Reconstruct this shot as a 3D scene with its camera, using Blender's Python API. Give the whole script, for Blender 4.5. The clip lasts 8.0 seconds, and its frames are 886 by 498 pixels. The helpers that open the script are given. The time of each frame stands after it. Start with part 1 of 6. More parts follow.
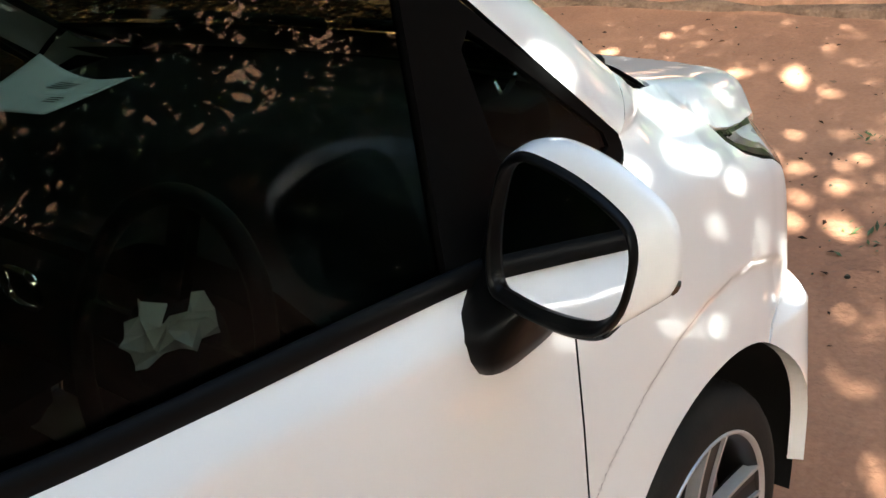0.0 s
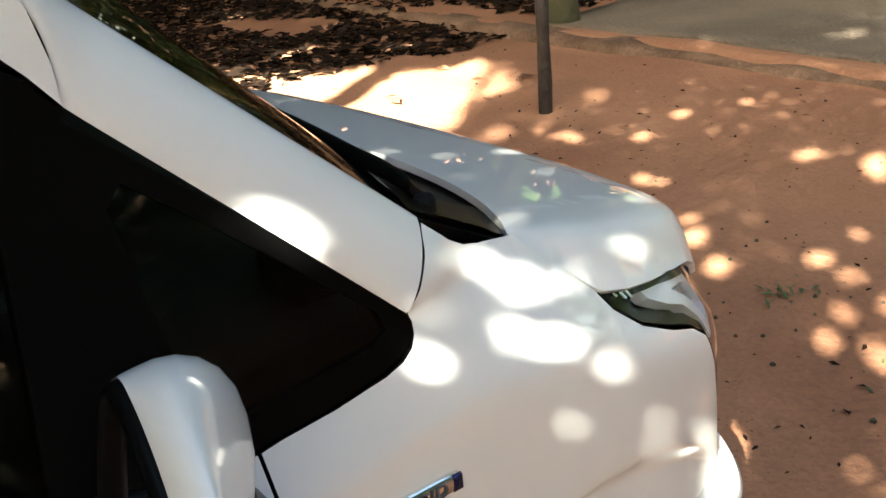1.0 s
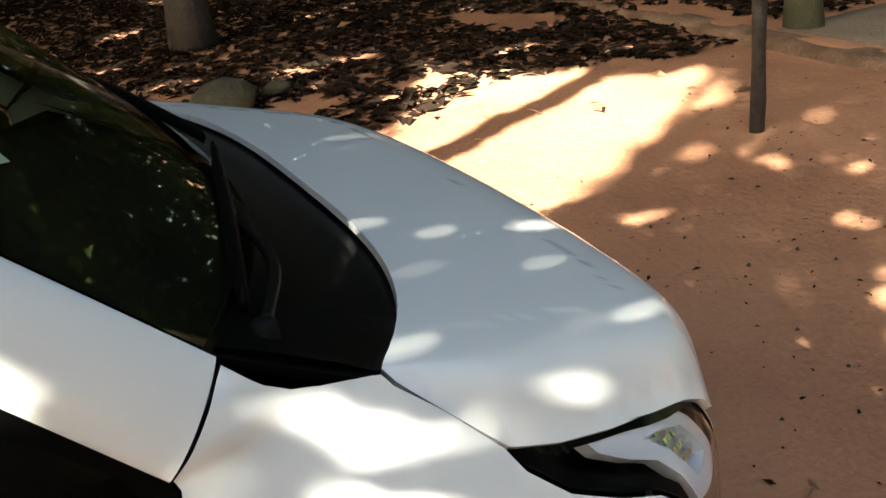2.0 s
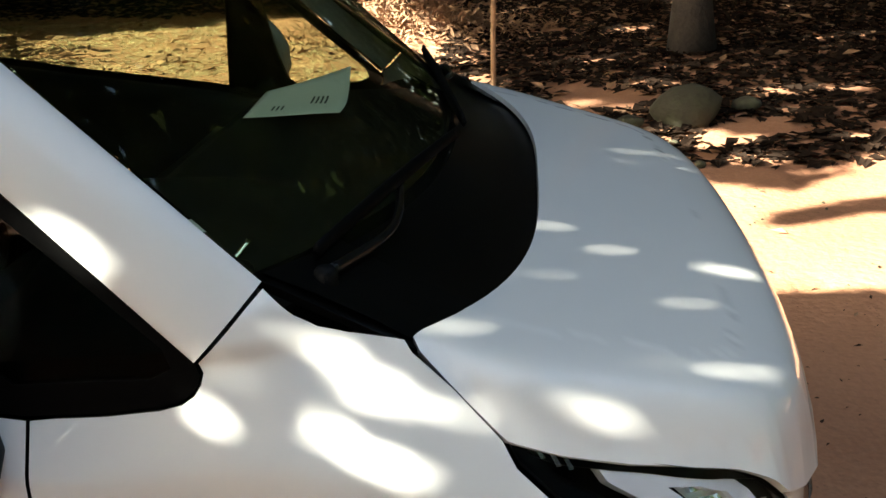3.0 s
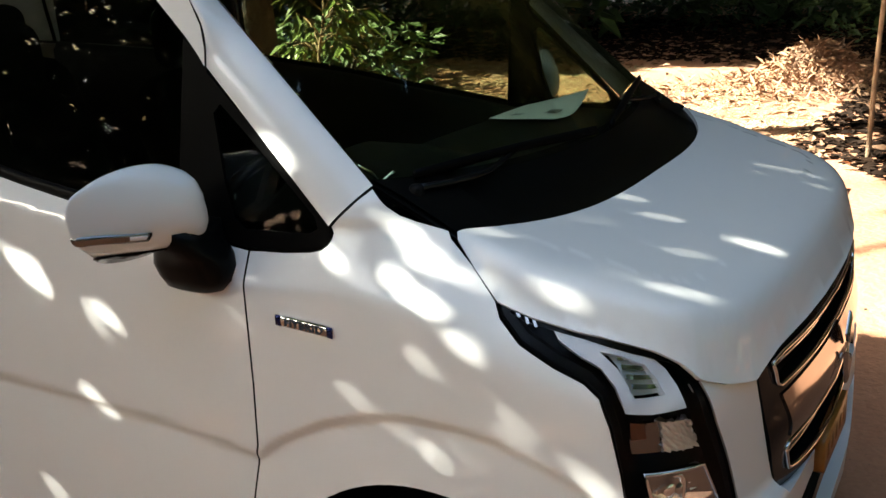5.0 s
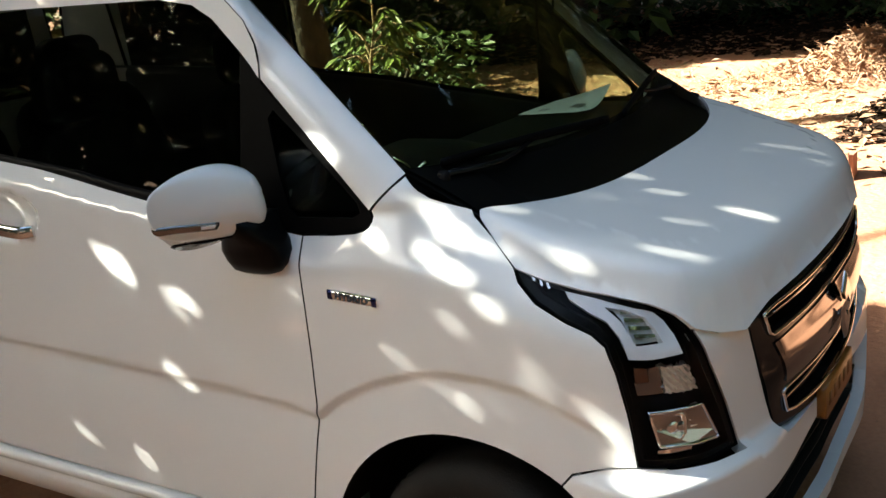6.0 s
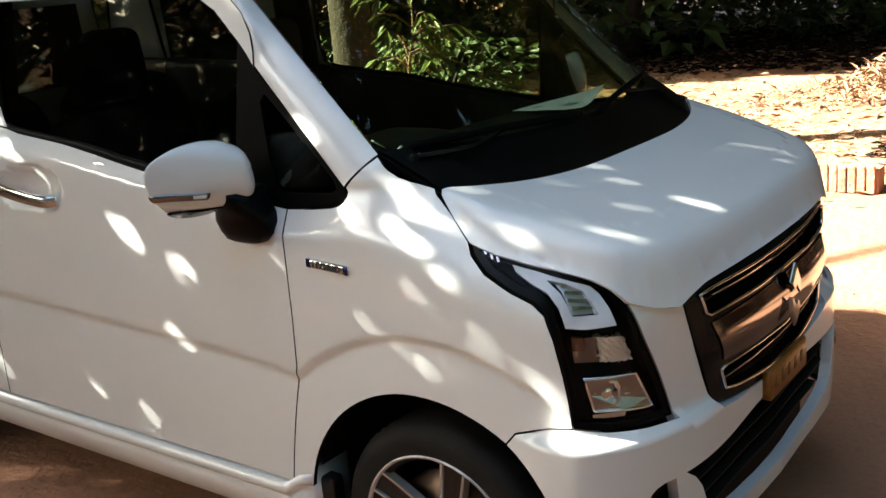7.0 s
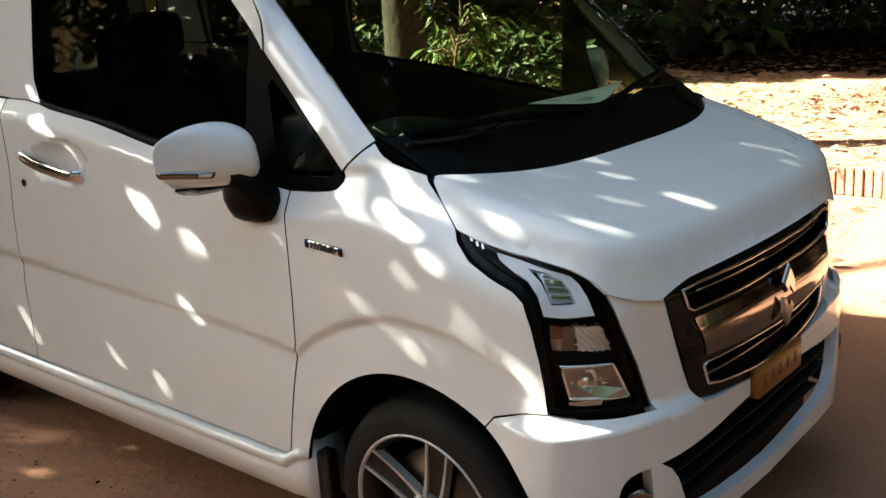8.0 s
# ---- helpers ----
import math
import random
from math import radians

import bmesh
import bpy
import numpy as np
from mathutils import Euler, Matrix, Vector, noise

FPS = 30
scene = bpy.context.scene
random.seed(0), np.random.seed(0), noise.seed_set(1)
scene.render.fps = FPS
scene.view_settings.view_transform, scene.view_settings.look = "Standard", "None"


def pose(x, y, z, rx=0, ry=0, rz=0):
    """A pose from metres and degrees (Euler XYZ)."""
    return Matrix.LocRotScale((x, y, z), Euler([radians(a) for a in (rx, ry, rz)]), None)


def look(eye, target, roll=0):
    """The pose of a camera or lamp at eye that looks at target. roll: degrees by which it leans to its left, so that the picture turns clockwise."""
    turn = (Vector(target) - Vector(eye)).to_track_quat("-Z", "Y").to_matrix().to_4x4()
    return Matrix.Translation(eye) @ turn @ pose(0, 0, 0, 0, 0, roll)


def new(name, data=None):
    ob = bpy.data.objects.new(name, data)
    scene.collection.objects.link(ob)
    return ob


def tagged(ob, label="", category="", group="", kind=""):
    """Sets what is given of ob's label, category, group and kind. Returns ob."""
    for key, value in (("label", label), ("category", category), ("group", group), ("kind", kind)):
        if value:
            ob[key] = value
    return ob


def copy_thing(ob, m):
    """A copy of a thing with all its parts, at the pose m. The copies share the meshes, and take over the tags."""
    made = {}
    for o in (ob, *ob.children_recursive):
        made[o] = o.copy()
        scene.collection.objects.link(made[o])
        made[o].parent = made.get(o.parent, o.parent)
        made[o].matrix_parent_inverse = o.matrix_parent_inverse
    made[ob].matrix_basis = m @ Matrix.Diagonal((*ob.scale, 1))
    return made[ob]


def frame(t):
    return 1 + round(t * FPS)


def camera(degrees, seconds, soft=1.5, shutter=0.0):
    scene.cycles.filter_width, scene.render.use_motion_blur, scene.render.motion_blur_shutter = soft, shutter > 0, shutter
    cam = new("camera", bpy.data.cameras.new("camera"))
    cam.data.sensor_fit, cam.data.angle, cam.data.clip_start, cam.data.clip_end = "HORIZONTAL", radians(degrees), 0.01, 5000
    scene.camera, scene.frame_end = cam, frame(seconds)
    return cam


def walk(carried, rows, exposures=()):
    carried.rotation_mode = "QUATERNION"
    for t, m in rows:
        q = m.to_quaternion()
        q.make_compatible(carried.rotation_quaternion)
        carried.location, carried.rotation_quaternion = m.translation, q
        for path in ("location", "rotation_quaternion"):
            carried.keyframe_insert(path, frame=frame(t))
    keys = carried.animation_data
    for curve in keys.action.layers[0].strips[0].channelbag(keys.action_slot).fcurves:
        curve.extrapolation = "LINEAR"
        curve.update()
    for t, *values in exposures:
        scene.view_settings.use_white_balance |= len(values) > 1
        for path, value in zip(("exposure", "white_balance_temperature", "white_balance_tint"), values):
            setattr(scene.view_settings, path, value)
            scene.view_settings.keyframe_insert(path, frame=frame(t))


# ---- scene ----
cam = camera(46.7, 8.0, soft=1.5)
PATH = [
    (0, (-1.203, -1.338, 1.54), (0.101, -0.092, 0.676), -9.3),
    (0.5, (-0.939, -1.291, 1.522), (0.344, -0.004, 0.687), -9.0),
    (1, (-0.698, -1.368, 1.527), (0.469, 0.038, 0.715), -5.2),
    (1.2, (-0.606, -1.384, 1.524), (0.515, 0.064, 0.721), -3.3),
    (2.3, (-0.131, -1.371, 1.535), (0.376, 0.411, 0.781), -5.1),
    (2.5, (-0.058, -1.43, 1.53), (0.256, 0.406, 0.801), -2.0),
    (3, (0.134, -1.557, 1.539), (-0.034, 0.301, 0.82), -2.7),
    (3.5, (0.293, -1.758, 1.526), (-0.15, 0.078, 0.869), -0.5),
    (4, (0.453, -1.872, 1.551), (-0.213, -0.096, 0.916), -2.2),
    (4.5, (0.663, -1.939, 1.543), (-0.227, -0.254, 0.937), -0.9),
    (6, (1.013, -2.224, 1.562), (-0.068, -0.636, 1.003), -6.4),
    (6.5, (1.14, -2.271, 1.553), (0.012, -0.71, 1.012), -6.0),
    (7, (1.284, -2.282, 1.53), (0.107, -0.755, 0.998), -5.1),
    (7.5, (1.383, -2.284, 1.515), (0.177, -0.78, 0.984), -4.9),
    (8, (1.441, -2.237, 1.522), (0.172, -0.788, 0.984), -3.7),
]
walk(cam, [(t, look(eye, target, roll)) for t, eye, target, roll in PATH],
     exposures=[(0.0, 4.15, 6300, 0), (0.5, 3.9, 6400, 0), (1.0, 3.65, 6900, 0), (3.0, 3.35, 7100, 0), (4.5, 3.35, 6700, 0), (8.0, 3.52, 6700, 0)])

# ---- world, sun, exposure ----
SUN_WAY = Vector((0.71, 0.44, -0.55)).normalized()
world = bpy.data.worlds.new("sky")
scene.world = world
world.use_nodes = True
wn = world.node_tree.nodes
wl = world.node_tree.links
sky = wn.new("ShaderNodeTexSky")
sky.sky_type = "NISHITA"
sky.sun_disc = False
sky.air_density, sky.dust_density, sky.ozone_density = 1.0, 3.0, 0.4
sky.sun_elevation = math.asin(-SUN_WAY.z)
sky.sun_rotation = math.atan2(-SUN_WAY.x, -SUN_WAY.y)
wl.new(sky.outputs[0], wn["Background"].inputs[0])
wn["Background"].inputs[1].default_value = 0.07
sun_data = bpy.data.lights.new("sun", "SUN")
sun_data.energy = 5.0
sun_data.angle = radians(0.5)
sun_data.color = (1.0, 0.96, 0.91)
sun = new("sun", sun_data)
sun.matrix_world = look((-14, -9, 11), Vector((-14, -9, 11)) + SUN_WAY)


# ---- materials ----
def material(name, base, rough=0.5, metal=0.0, vary=0.12, scale=8.0, fine=90.0, bump=0.0, bump_scale=60.0,
             coat=0.0, coat_rough=0.04, trans=0.0, ior=1.5, other=None, rough_vary=0.0, emit=None, per_object=0.0):
    """A surface with colour variation at two scales, and fine relief."""
    m = bpy.data.materials.new(name)
    m.use_nodes = True
    n, l = m.node_tree.nodes, m.node_tree.links
    b = n["Principled BSDF"]
    co = n.new("ShaderNodeTexCoord")
    big, small = n.new("ShaderNodeTexNoise"), n.new("ShaderNodeTexNoise")
    big.inputs["Scale"].default_value, small.inputs["Scale"].default_value = scale, fine
    big.inputs["Detail"].default_value = 4
    mix = n.new("ShaderNodeMix")
    mix.data_type = "RGBA"
    second = other if other else tuple(c * (1 - 2.2 * vary) for c in base)
    mix.inputs[6].default_value, mix.inputs[7].default_value = (*base, 1), (*second, 1)
    add = n.new("ShaderNodeMath")
    add.operation = "MULTIPLY_ADD"
    add.inputs[1].default_value = 0.35
    ramp = n.new("ShaderNodeMapRange")
    ramp.inputs["From Min"].default_value, ramp.inputs["From Max"].default_value = 0.42, 0.88
    for t in (big, small):
        l.new(co.outputs["Object"], t.inputs["Vector"])
    l.new(small.outputs["Fac"], add.inputs[0])
    l.new(big.outputs["Fac"], add.inputs[2])
    l.new(add.outputs[0], ramp.inputs["Value"])
    l.new(ramp.outputs[0], mix.inputs[0])
    colour = mix.outputs[2]
    if per_object:
        info, hsv = n.new("ShaderNodeObjectInfo"), n.new("ShaderNodeHueSaturation")
        val = n.new("ShaderNodeMapRange")
        val.inputs["To Min"].default_value, val.inputs["To Max"].default_value = 1 - per_object, 1 + per_object
        l.new(info.outputs["Random"], val.inputs["Value"])
        l.new(val.outputs[0], hsv.inputs["Value"])
        l.new(colour, hsv.inputs["Color"])
        colour = hsv.outputs[0]
    l.new(colour, b.inputs["Base Color"])
    b.inputs["Roughness"].default_value, b.inputs["Metallic"].default_value = rough, metal
    b.inputs["IOR"].default_value = ior
    b.inputs["Coat Weight"].default_value, b.inputs["Coat Roughness"].default_value = coat, coat_rough
    b.inputs["Transmission Weight"].default_value = trans
    if rough_vary:
        rr = n.new("ShaderNodeMapRange")
        rr.inputs["To Min"].default_value, rr.inputs["To Max"].default_value = rough - rough_vary, rough + rough_vary
        l.new(add.outputs[0], rr.inputs["Value"])
        l.new(rr.outputs[0], b.inputs["Roughness"])
    if bump:
        bt, bp = n.new("ShaderNodeTexNoise"), n.new("ShaderNodeBump")
        bt.inputs["Scale"].default_value, bt.inputs["Detail"].default_value = bump_scale, 5
        bp.inputs["Strength"].default_value, bp.inputs["Distance"].default_value = bump, 0.02
        l.new(co.outputs["Object"], bt.inputs["Vector"])
        l.new(bt.outputs["Fac"], bp.inputs["Height"])
        l.new(bp.outputs[0], b.inputs["Normal"])
    return m


def glass_material(name, tint, rough=0.0, ior=1.45):
    m = bpy.data.materials.new(name)
    m.use_nodes = True
    b = m.node_tree.nodes["Principled BSDF"]
    b.inputs["Base Color"].default_value = (*tint, 1)
    b.inputs["Roughness"].default_value = rough
    b.inputs["Transmission Weight"].default_value = 1.0
    b.inputs["IOR"].default_value = ior
    return m


PAINT = material("pearl_white_paint", (0.81, 0.805, 0.79), 0.40, vary=0.012, scale=3, fine=400, coat=1.0, coat_rough=0.02)
BLACK_GLOSS = material("gloss_black_plastic", (0.007, 0.007, 0.0075), 0.12, vary=0.1, ior=1.27)
BLACK_MATT = material("black_textured_plastic", (0.007, 0.007, 0.007), 0.6, vary=0.2, ior=1.2, fine=300, bump=0.15, bump_scale=400)
RUBBER = material("tyre_rubber", (0.008, 0.0078, 0.0075), 0.75, vary=0.2, scale=12, ior=1.3, other=(0.018, 0.015, 0.012), bump=0.1, bump_scale=200)
BLACK_FILM = material("black_window_film", (0.003, 0.003, 0.003), 0.5, vary=0.15, ior=1.12)
BLACK_SATIN = material("satin_black_plastic", (0.004, 0.004, 0.004), 0.30, vary=0.15, ior=1.17)
# window seals, and black panel rims that paint in the gaps' shade
SEAL_AND_GAP_SHADE = material("rubber_seal_and_gap_shade", (0.005, 0.005, 0.005), 0.5, vary=0.1, ior=1.15)
EMBLEM = material("dulled_chrome", (0.44, 0.42, 0.41), 0.12, 1.0, vary=0.05)
CHROME = material("chrome", (0.82, 0.82, 0.82), 0.06, 1.0, vary=0.03)
REFLECTOR = material("satin_reflector", (0.86, 0.86, 0.87), 0.30, 1.0, vary=0.03)
DARK_CHROME = material("smoked_chrome", (0.26, 0.24, 0.23), 0.10, 1.0, vary=0.05)
ALLOY = material("machined_alloy", (0.62, 0.62, 0.62), 0.38, 0.65, vary=0.06, fine=200)
ALLOY_DARK = material("dark_alloy_paint", (0.012, 0.009, 0.008), 0.4, 0.0, vary=0.2)
GLASS = glass_material("green_tinted_glass", (0.88, 0.94, 0.70), ior=1.22)
TINTED = glass_material("tinted_glass", (0.31, 0.335, 0.28), ior=1.25)
PRIVACY = glass_material("privacy_glass", (0.03, 0.031, 0.03))
LENS = glass_material("lamp_lens", (0.97, 0.97, 0.98), ior=1.09)
AMBER = material("amber_lens", (0.10, 0.025, 0.009), 0.15, vary=0.1, coat=0.6)
LIGHT_GUIDE = material("white_light_guide", (0.82, 0.84, 0.87), 0.3, vary=0.05, coat=0.5)
MIRROR = material("mirror_glass", (0.86, 0.88, 0.90), 0.01, 1.0, vary=0.01)
CABIN = material("dark_cabin_plastic", (0.012, 0.012, 0.0125), 0.55, ior=1.25, vary=0.2, fine=250, bump=0.1, bump_scale=300)
FABRIC = material("dark_seat_fabric", (0.012, 0.012, 0.0125), 0.9, vary=0.25, fine=300, bump=0.25, bump_scale=500)
HEADLINER = material("grey_headliner", (0.16, 0.15, 0.14), 0.9, vary=0.08)
PAPER = material("white_paper", (0.78, 0.79, 0.80), 0.8, vary=0.03)
INK = material("printed_ink", (0.06, 0.06, 0.07), 0.8, vary=0.1)
PLATE_INK = material("faded_plate_ink", (0.22, 0.085, 0.014), 0.6, vary=0.2)
PLATE = material("amber_number_plate", (0.32, 0.12, 0.015), 0.4, vary=0.12, scale=14, bump=0.1, bump_scale=60)
BADGE_BLUE = material("blue_chrome", (0.025, 0.035, 0.16), 0.15, 0.8, vary=0.08)
STEEL = material("brake_steel", (0.09, 0.08, 0.075), 0.45, 1.0, vary=0.15, other=(0.2, 0.12, 0.08))
BARK = material("rough_bark", (0.055, 0.040, 0.029), 0.9, vary=0.3, scale=5, fine=40, bump=0.9, bump_scale=22)
POST_WOOD = material("weathered_post_wood", (0.035, 0.026, 0.020), 0.85, vary=0.3, scale=6, fine=60, bump=0.6, bump_scale=50)
STICK_WOOD = material("pale_stick_wood", (0.33, 0.22, 0.13), 0.8, vary=0.25, scale=9, fine=80, bump=0.4, bump_scale=70)
LEAF = material("green_leaf", (0.055, 0.095, 0.022), 0.55, vary=0.25, scale=3, fine=20)
LEAF_BRIGHT = material("fresh_green_leaf", (0.13, 0.175, 0.035), 0.5, vary=0.22, scale=4, fine=30)
LITTER = material("dry_leaf_litter", (0.34, 0.19, 0.10), 0.85, vary=0.35, scale=4, fine=30, other=(0.14, 0.075, 0.04))
# near-black: dark crumbs, and leaves whose colour stands in for tree shade
LITTER_DARK = material("dark_litter_and_tree_shade", (0.019, 0.011, 0.007), 0.95, ior=1.1, vary=0.35, scale=4, fine=30, other=(0.012, 0.008, 0.006))
ROCK = material("mossy_rock", (0.030, 0.022, 0.014), 0.95, vary=0.3, scale=5, fine=40, bump=0.7, bump_scale=18, other=(0.05, 0.05, 0.025))
BRICK = material("red_clay_block", (0.42, 0.20, 0.12), 0.85, vary=0.25, scale=7, fine=60, bump=0.6, bump_scale=40)
GRASS = material("dry_green_grass", (0.58, 0.49, 0.29), 0.8, vary=0.3, scale=1.2, fine=12)
KERB = material("crumbling_earth_edge", (0.26, 0.155, 0.095), 0.95, vary=0.3, scale=5, fine=50, bump=0.8, bump_scale=30, other=(0.10, 0.055, 0.03))


def dirt_material():
    """Red earth: trodden dirt with darker damp patches, pale sand and small grit."""
    m = material("red_earth", (0.40, 0.195, 0.105), 0.92, scale=0.9, fine=55, vary=0.2,
                 other=(0.25, 0.108, 0.056), bump=0.55, bump_scale=26)
    n, l = m.node_tree.nodes, m.node_tree.links
    b = n["Principled BSDF"]
    first = b.inputs["Base Color"].links[0].from_socket
    co = n.new("ShaderNodeTexCoord")
    grit, gr = n.new("ShaderNodeTexVoronoi"), n.new("ShaderNodeMapRange")
    grit.inputs["Scale"].default_value = 38
    l.new(co.outputs["Object"], grit.inputs["Vector"])
    l.new(grit.outputs["Distance"], gr.inputs["Value"])
    gr.inputs["From Min"].default_value, gr.inputs["From Max"].default_value = 0.10, 0.16
    gr.inputs["To Min"].default_value, gr.inputs["To Max"].default_value = 0.45, 1.0
    patch, pr = n.new("ShaderNodeTexNoise"), n.new("ShaderNodeMapRange")
    patch.inputs["Scale"].default_value = 2.6
    l.new(co.outputs["Object"], patch.inputs["Vector"])
    pr.inputs["From Min"].default_value, pr.inputs["From Max"].default_value = 0.52, 0.68
    l.new(patch.outputs["Fac"], pr.inputs["Value"])
    # grit lies in patches only
    lerp = n.new("ShaderNodeMix")
    lerp.inputs[2].default_value = 1.0
    l.new(pr.outputs[0], lerp.inputs[0])
    l.new(gr.outputs[0], lerp.inputs[3])
    mul = n.new("ShaderNodeMix")
    mul.data_type, mul.blend_type = "RGBA", "MULTIPLY"
    mul.inputs[0].default_value = 1.0
    l.new(first, mul.inputs[6])
    l.new(lerp.outputs[0], mul.inputs[7])
    l.new(mul.outputs[2], b.inputs["Base Color"])
    return m


DIRT = dirt_material()


# ---- building helpers ----
def part(name, bm, mat, parent=None, label="", smooth=True):
    me = bpy.data.meshes.new(name)
    bmesh.ops.recalc_face_normals(bm, faces=bm.faces)
    bm.to_mesh(me)
    bm.free()
    for p in me.polygons:
        p.use_smooth = smooth
    me.materials.append(mat)
    ob = new(name, me)
    ob.parent = parent
    if label:
        tagged(ob, label)
    return ob


def thing(name, label, category, group="", kind=""):
    return tagged(new(name), label, category, group, kind)


def weighted(ob, width=0.0, segments=2, angle=35):
    """Rounds the hard edges and keeps the shading clean."""
    if width:
        b = ob.modifiers.new("bevel", "BEVEL")
        b.width, b.segments, b.limit_method, b.angle_limit = width, segments, "ANGLE", radians(angle)
    w = ob.modifiers.new("normals", "WEIGHTED_NORMAL")
    w.keep_sharp = True
    return ob


def box(bm, lo, hi):
    v = [bm.verts.new((x, y, z)) for x in (lo[0], hi[0]) for y in (lo[1], hi[1]) for z in (lo[2], hi[2])]
    for f in ((0, 1, 3, 2), (4, 6, 7, 5), (0, 4, 5, 1), (2, 3, 7, 6), (0, 2, 6, 4), (1, 5, 7, 3)):
        bm.faces.new([v[i] for i in f])
    return v


def loft(bm, rings, closed=True, cap=True):
    """Faces between rings of equal length."""
    vs = [[bm.verts.new(p) for p in r] for r in rings]
    n = len(vs[0])
    for a, b in zip(vs, vs[1:]):
        for i in range(n if closed else n - 1):
            j = (i + 1) % n
            bm.faces.new((a[i], a[j], b[j], b[i]))
    if cap and closed:
        bm.faces.new(vs[0][::-1])
        bm.faces.new(vs[-1])
    return vs


def tube(bm, path, radius, sides=8, cap=True):
    """A round bar along a path; radius is a number or one for each point."""
    path = [Vector(p) for p in path]
    rings = []
    for i, p in enumerate(path):
        d = (path[min(i + 1, len(path) - 1)] - path[max(i - 1, 0)]).normalized()
        a = d.cross(Vector((0, 0, 1)) if abs(d.z) < 0.9 else Vector((1, 0, 0))).normalized()
        b = d.cross(a)
        r = radius[i] if isinstance(radius, (list, tuple)) else radius
        rings.append([p + (a * math.cos(t) + b * math.sin(t)) * r for t in (2 * math.pi * k / sides for k in range(sides))])
    return loft(bm, rings, True, cap)


def curve(points, n):
    """n + 1 points on a smooth curve through the given points."""
    P = [np.array(p, float) for p in points]
    P = [2 * P[0] - P[1], *P, 2 * P[-1] - P[-2]]
    out = []
    m = len(P) - 3
    for k in range(n + 1):
        u = k / n * m
        i = min(int(u), m - 1)
        t = u - i
        a, b, c, d = P[i:i + 4]
        out.append(0.5 * (2 * b + (c - a) * t + (2 * a - 5 * b + 4 * c - d) * t * t + (3 * b - a - 3 * c + d) * t ** 3))
    return out


def interp(x, table):
    return float(np.interp(x, [a for a, _ in table], [b for _, b in table]))


def soft(d, w=0.015):
    return 0.5 * (d + math.sqrt(d * d + w * w))


def smooth_step(x):
    x = min(1.0, max(0.0, x))
    return x * x * (3 - 2 * x)


# ---- the car's outer surface: s runs forward along the side and round the nose, z is the height ----
NOSE = curve([(0.0, -0.727), (0.12, -0.722), (0.23, -0.710), (0.335, -0.684), (0.408, -0.614), (0.448, -0.525),
              (0.480, -0.40), (0.507, -0.2), (0.516, 0.0)], 240)
NX = np.array([p[0] for p in NOSE])
NY = np.array([p[1] for p in NOSE])
NS = np.concatenate([[0], np.cumsum(np.hypot(np.diff(NX), np.diff(NY)))])
S_MID = float(NS[-1])


def s_of_x(x):
    return x if x <= 0 else float(np.interp(x, NX, NS))


def s_of_y(y):
    return float(np.interp(y, NY, NS)) if y <= 0 else 2 * S_MID - float(np.interp(-y, NY, NS))


SHOULDER = ((-2.42, 1.19), (-1.46, 1.142), (-1.18, 1.108), (-0.96, 1.074), (-0.83, 1.056), (-0.64, 1.019), (-0.535, 1.004), (-0.34, 0.973),
            (-0.24, 0.979), (-0.16, 0.987), (-0.10, 0.985), (0.018, 0.965), (0.111, 0.918), (0.26, 0.868), (0.34, 0.845), (0.45, 0.84))
FALL = ((-2.0, 0.70), (-0.6, 0.66), (-0.365, 0.47), (-0.19, 0.35), (-0.127, 0.475), (-0.095, 0.58), (-0.055, 0.68), (0.018, 0.75), (0.111, 0.77), (0.26, 0.72), (0.41, 0.6))
CREASE = ((-3.2, 0.73), (-1.82, 0.69), (-1.16, 0.672), (-0.64, 0.657), (-0.46, 0.645), (-0.378, 0.632), (-0.319, 0.679), (-0.215, 0.734),
          (-0.121, 0.765), (-0.033, 0.779), (0.048, 0.777), (0.126, 0.765), (0.199, 0.736), (0.269, 0.70), (0.34, 0.64))


def inset(x, z, corner):
    """How far the skin lies inside the plan outline."""
    i = interp(x, FALL) * soft(z - interp(x, SHOULDER), 0.006 + 0.014 * smooth_step((x + 0.2) / 0.2))
    if corner < 0.34:
        below = interp(x, CREASE) - z
        r = 0.013 * smooth_step((below + 0.012) / 0.03) * math.exp(-max(0, below) / 0.10)
        if corner > 0.25:
            r *= (0.34 - corner) / 0.09
        i += r
    i += 0.03 * smooth_step((0.36 - z) / 0.2) * (0.6 if corner < 0.2 else 0.3)
    # ridge where the windscreen pillar meets the wing
    w = (z - 1.080) / 0.074
    if 0 < w < 1:
        i -= 0.013 * smooth_step(w / 0.4) * smooth_step((1 - w) / 0.35) * math.exp(-((x + 0.165) / 0.08) ** 2)
    # hollow behind the door handle
    e = ((x + 1.36) / 0.165) ** 2 + ((z - 1.03 - 0.08 * (x + 1.36)) / 0.068) ** 2
    if e < 1:
        i += 0.030 * (1 - e) ** 0.7
    return i


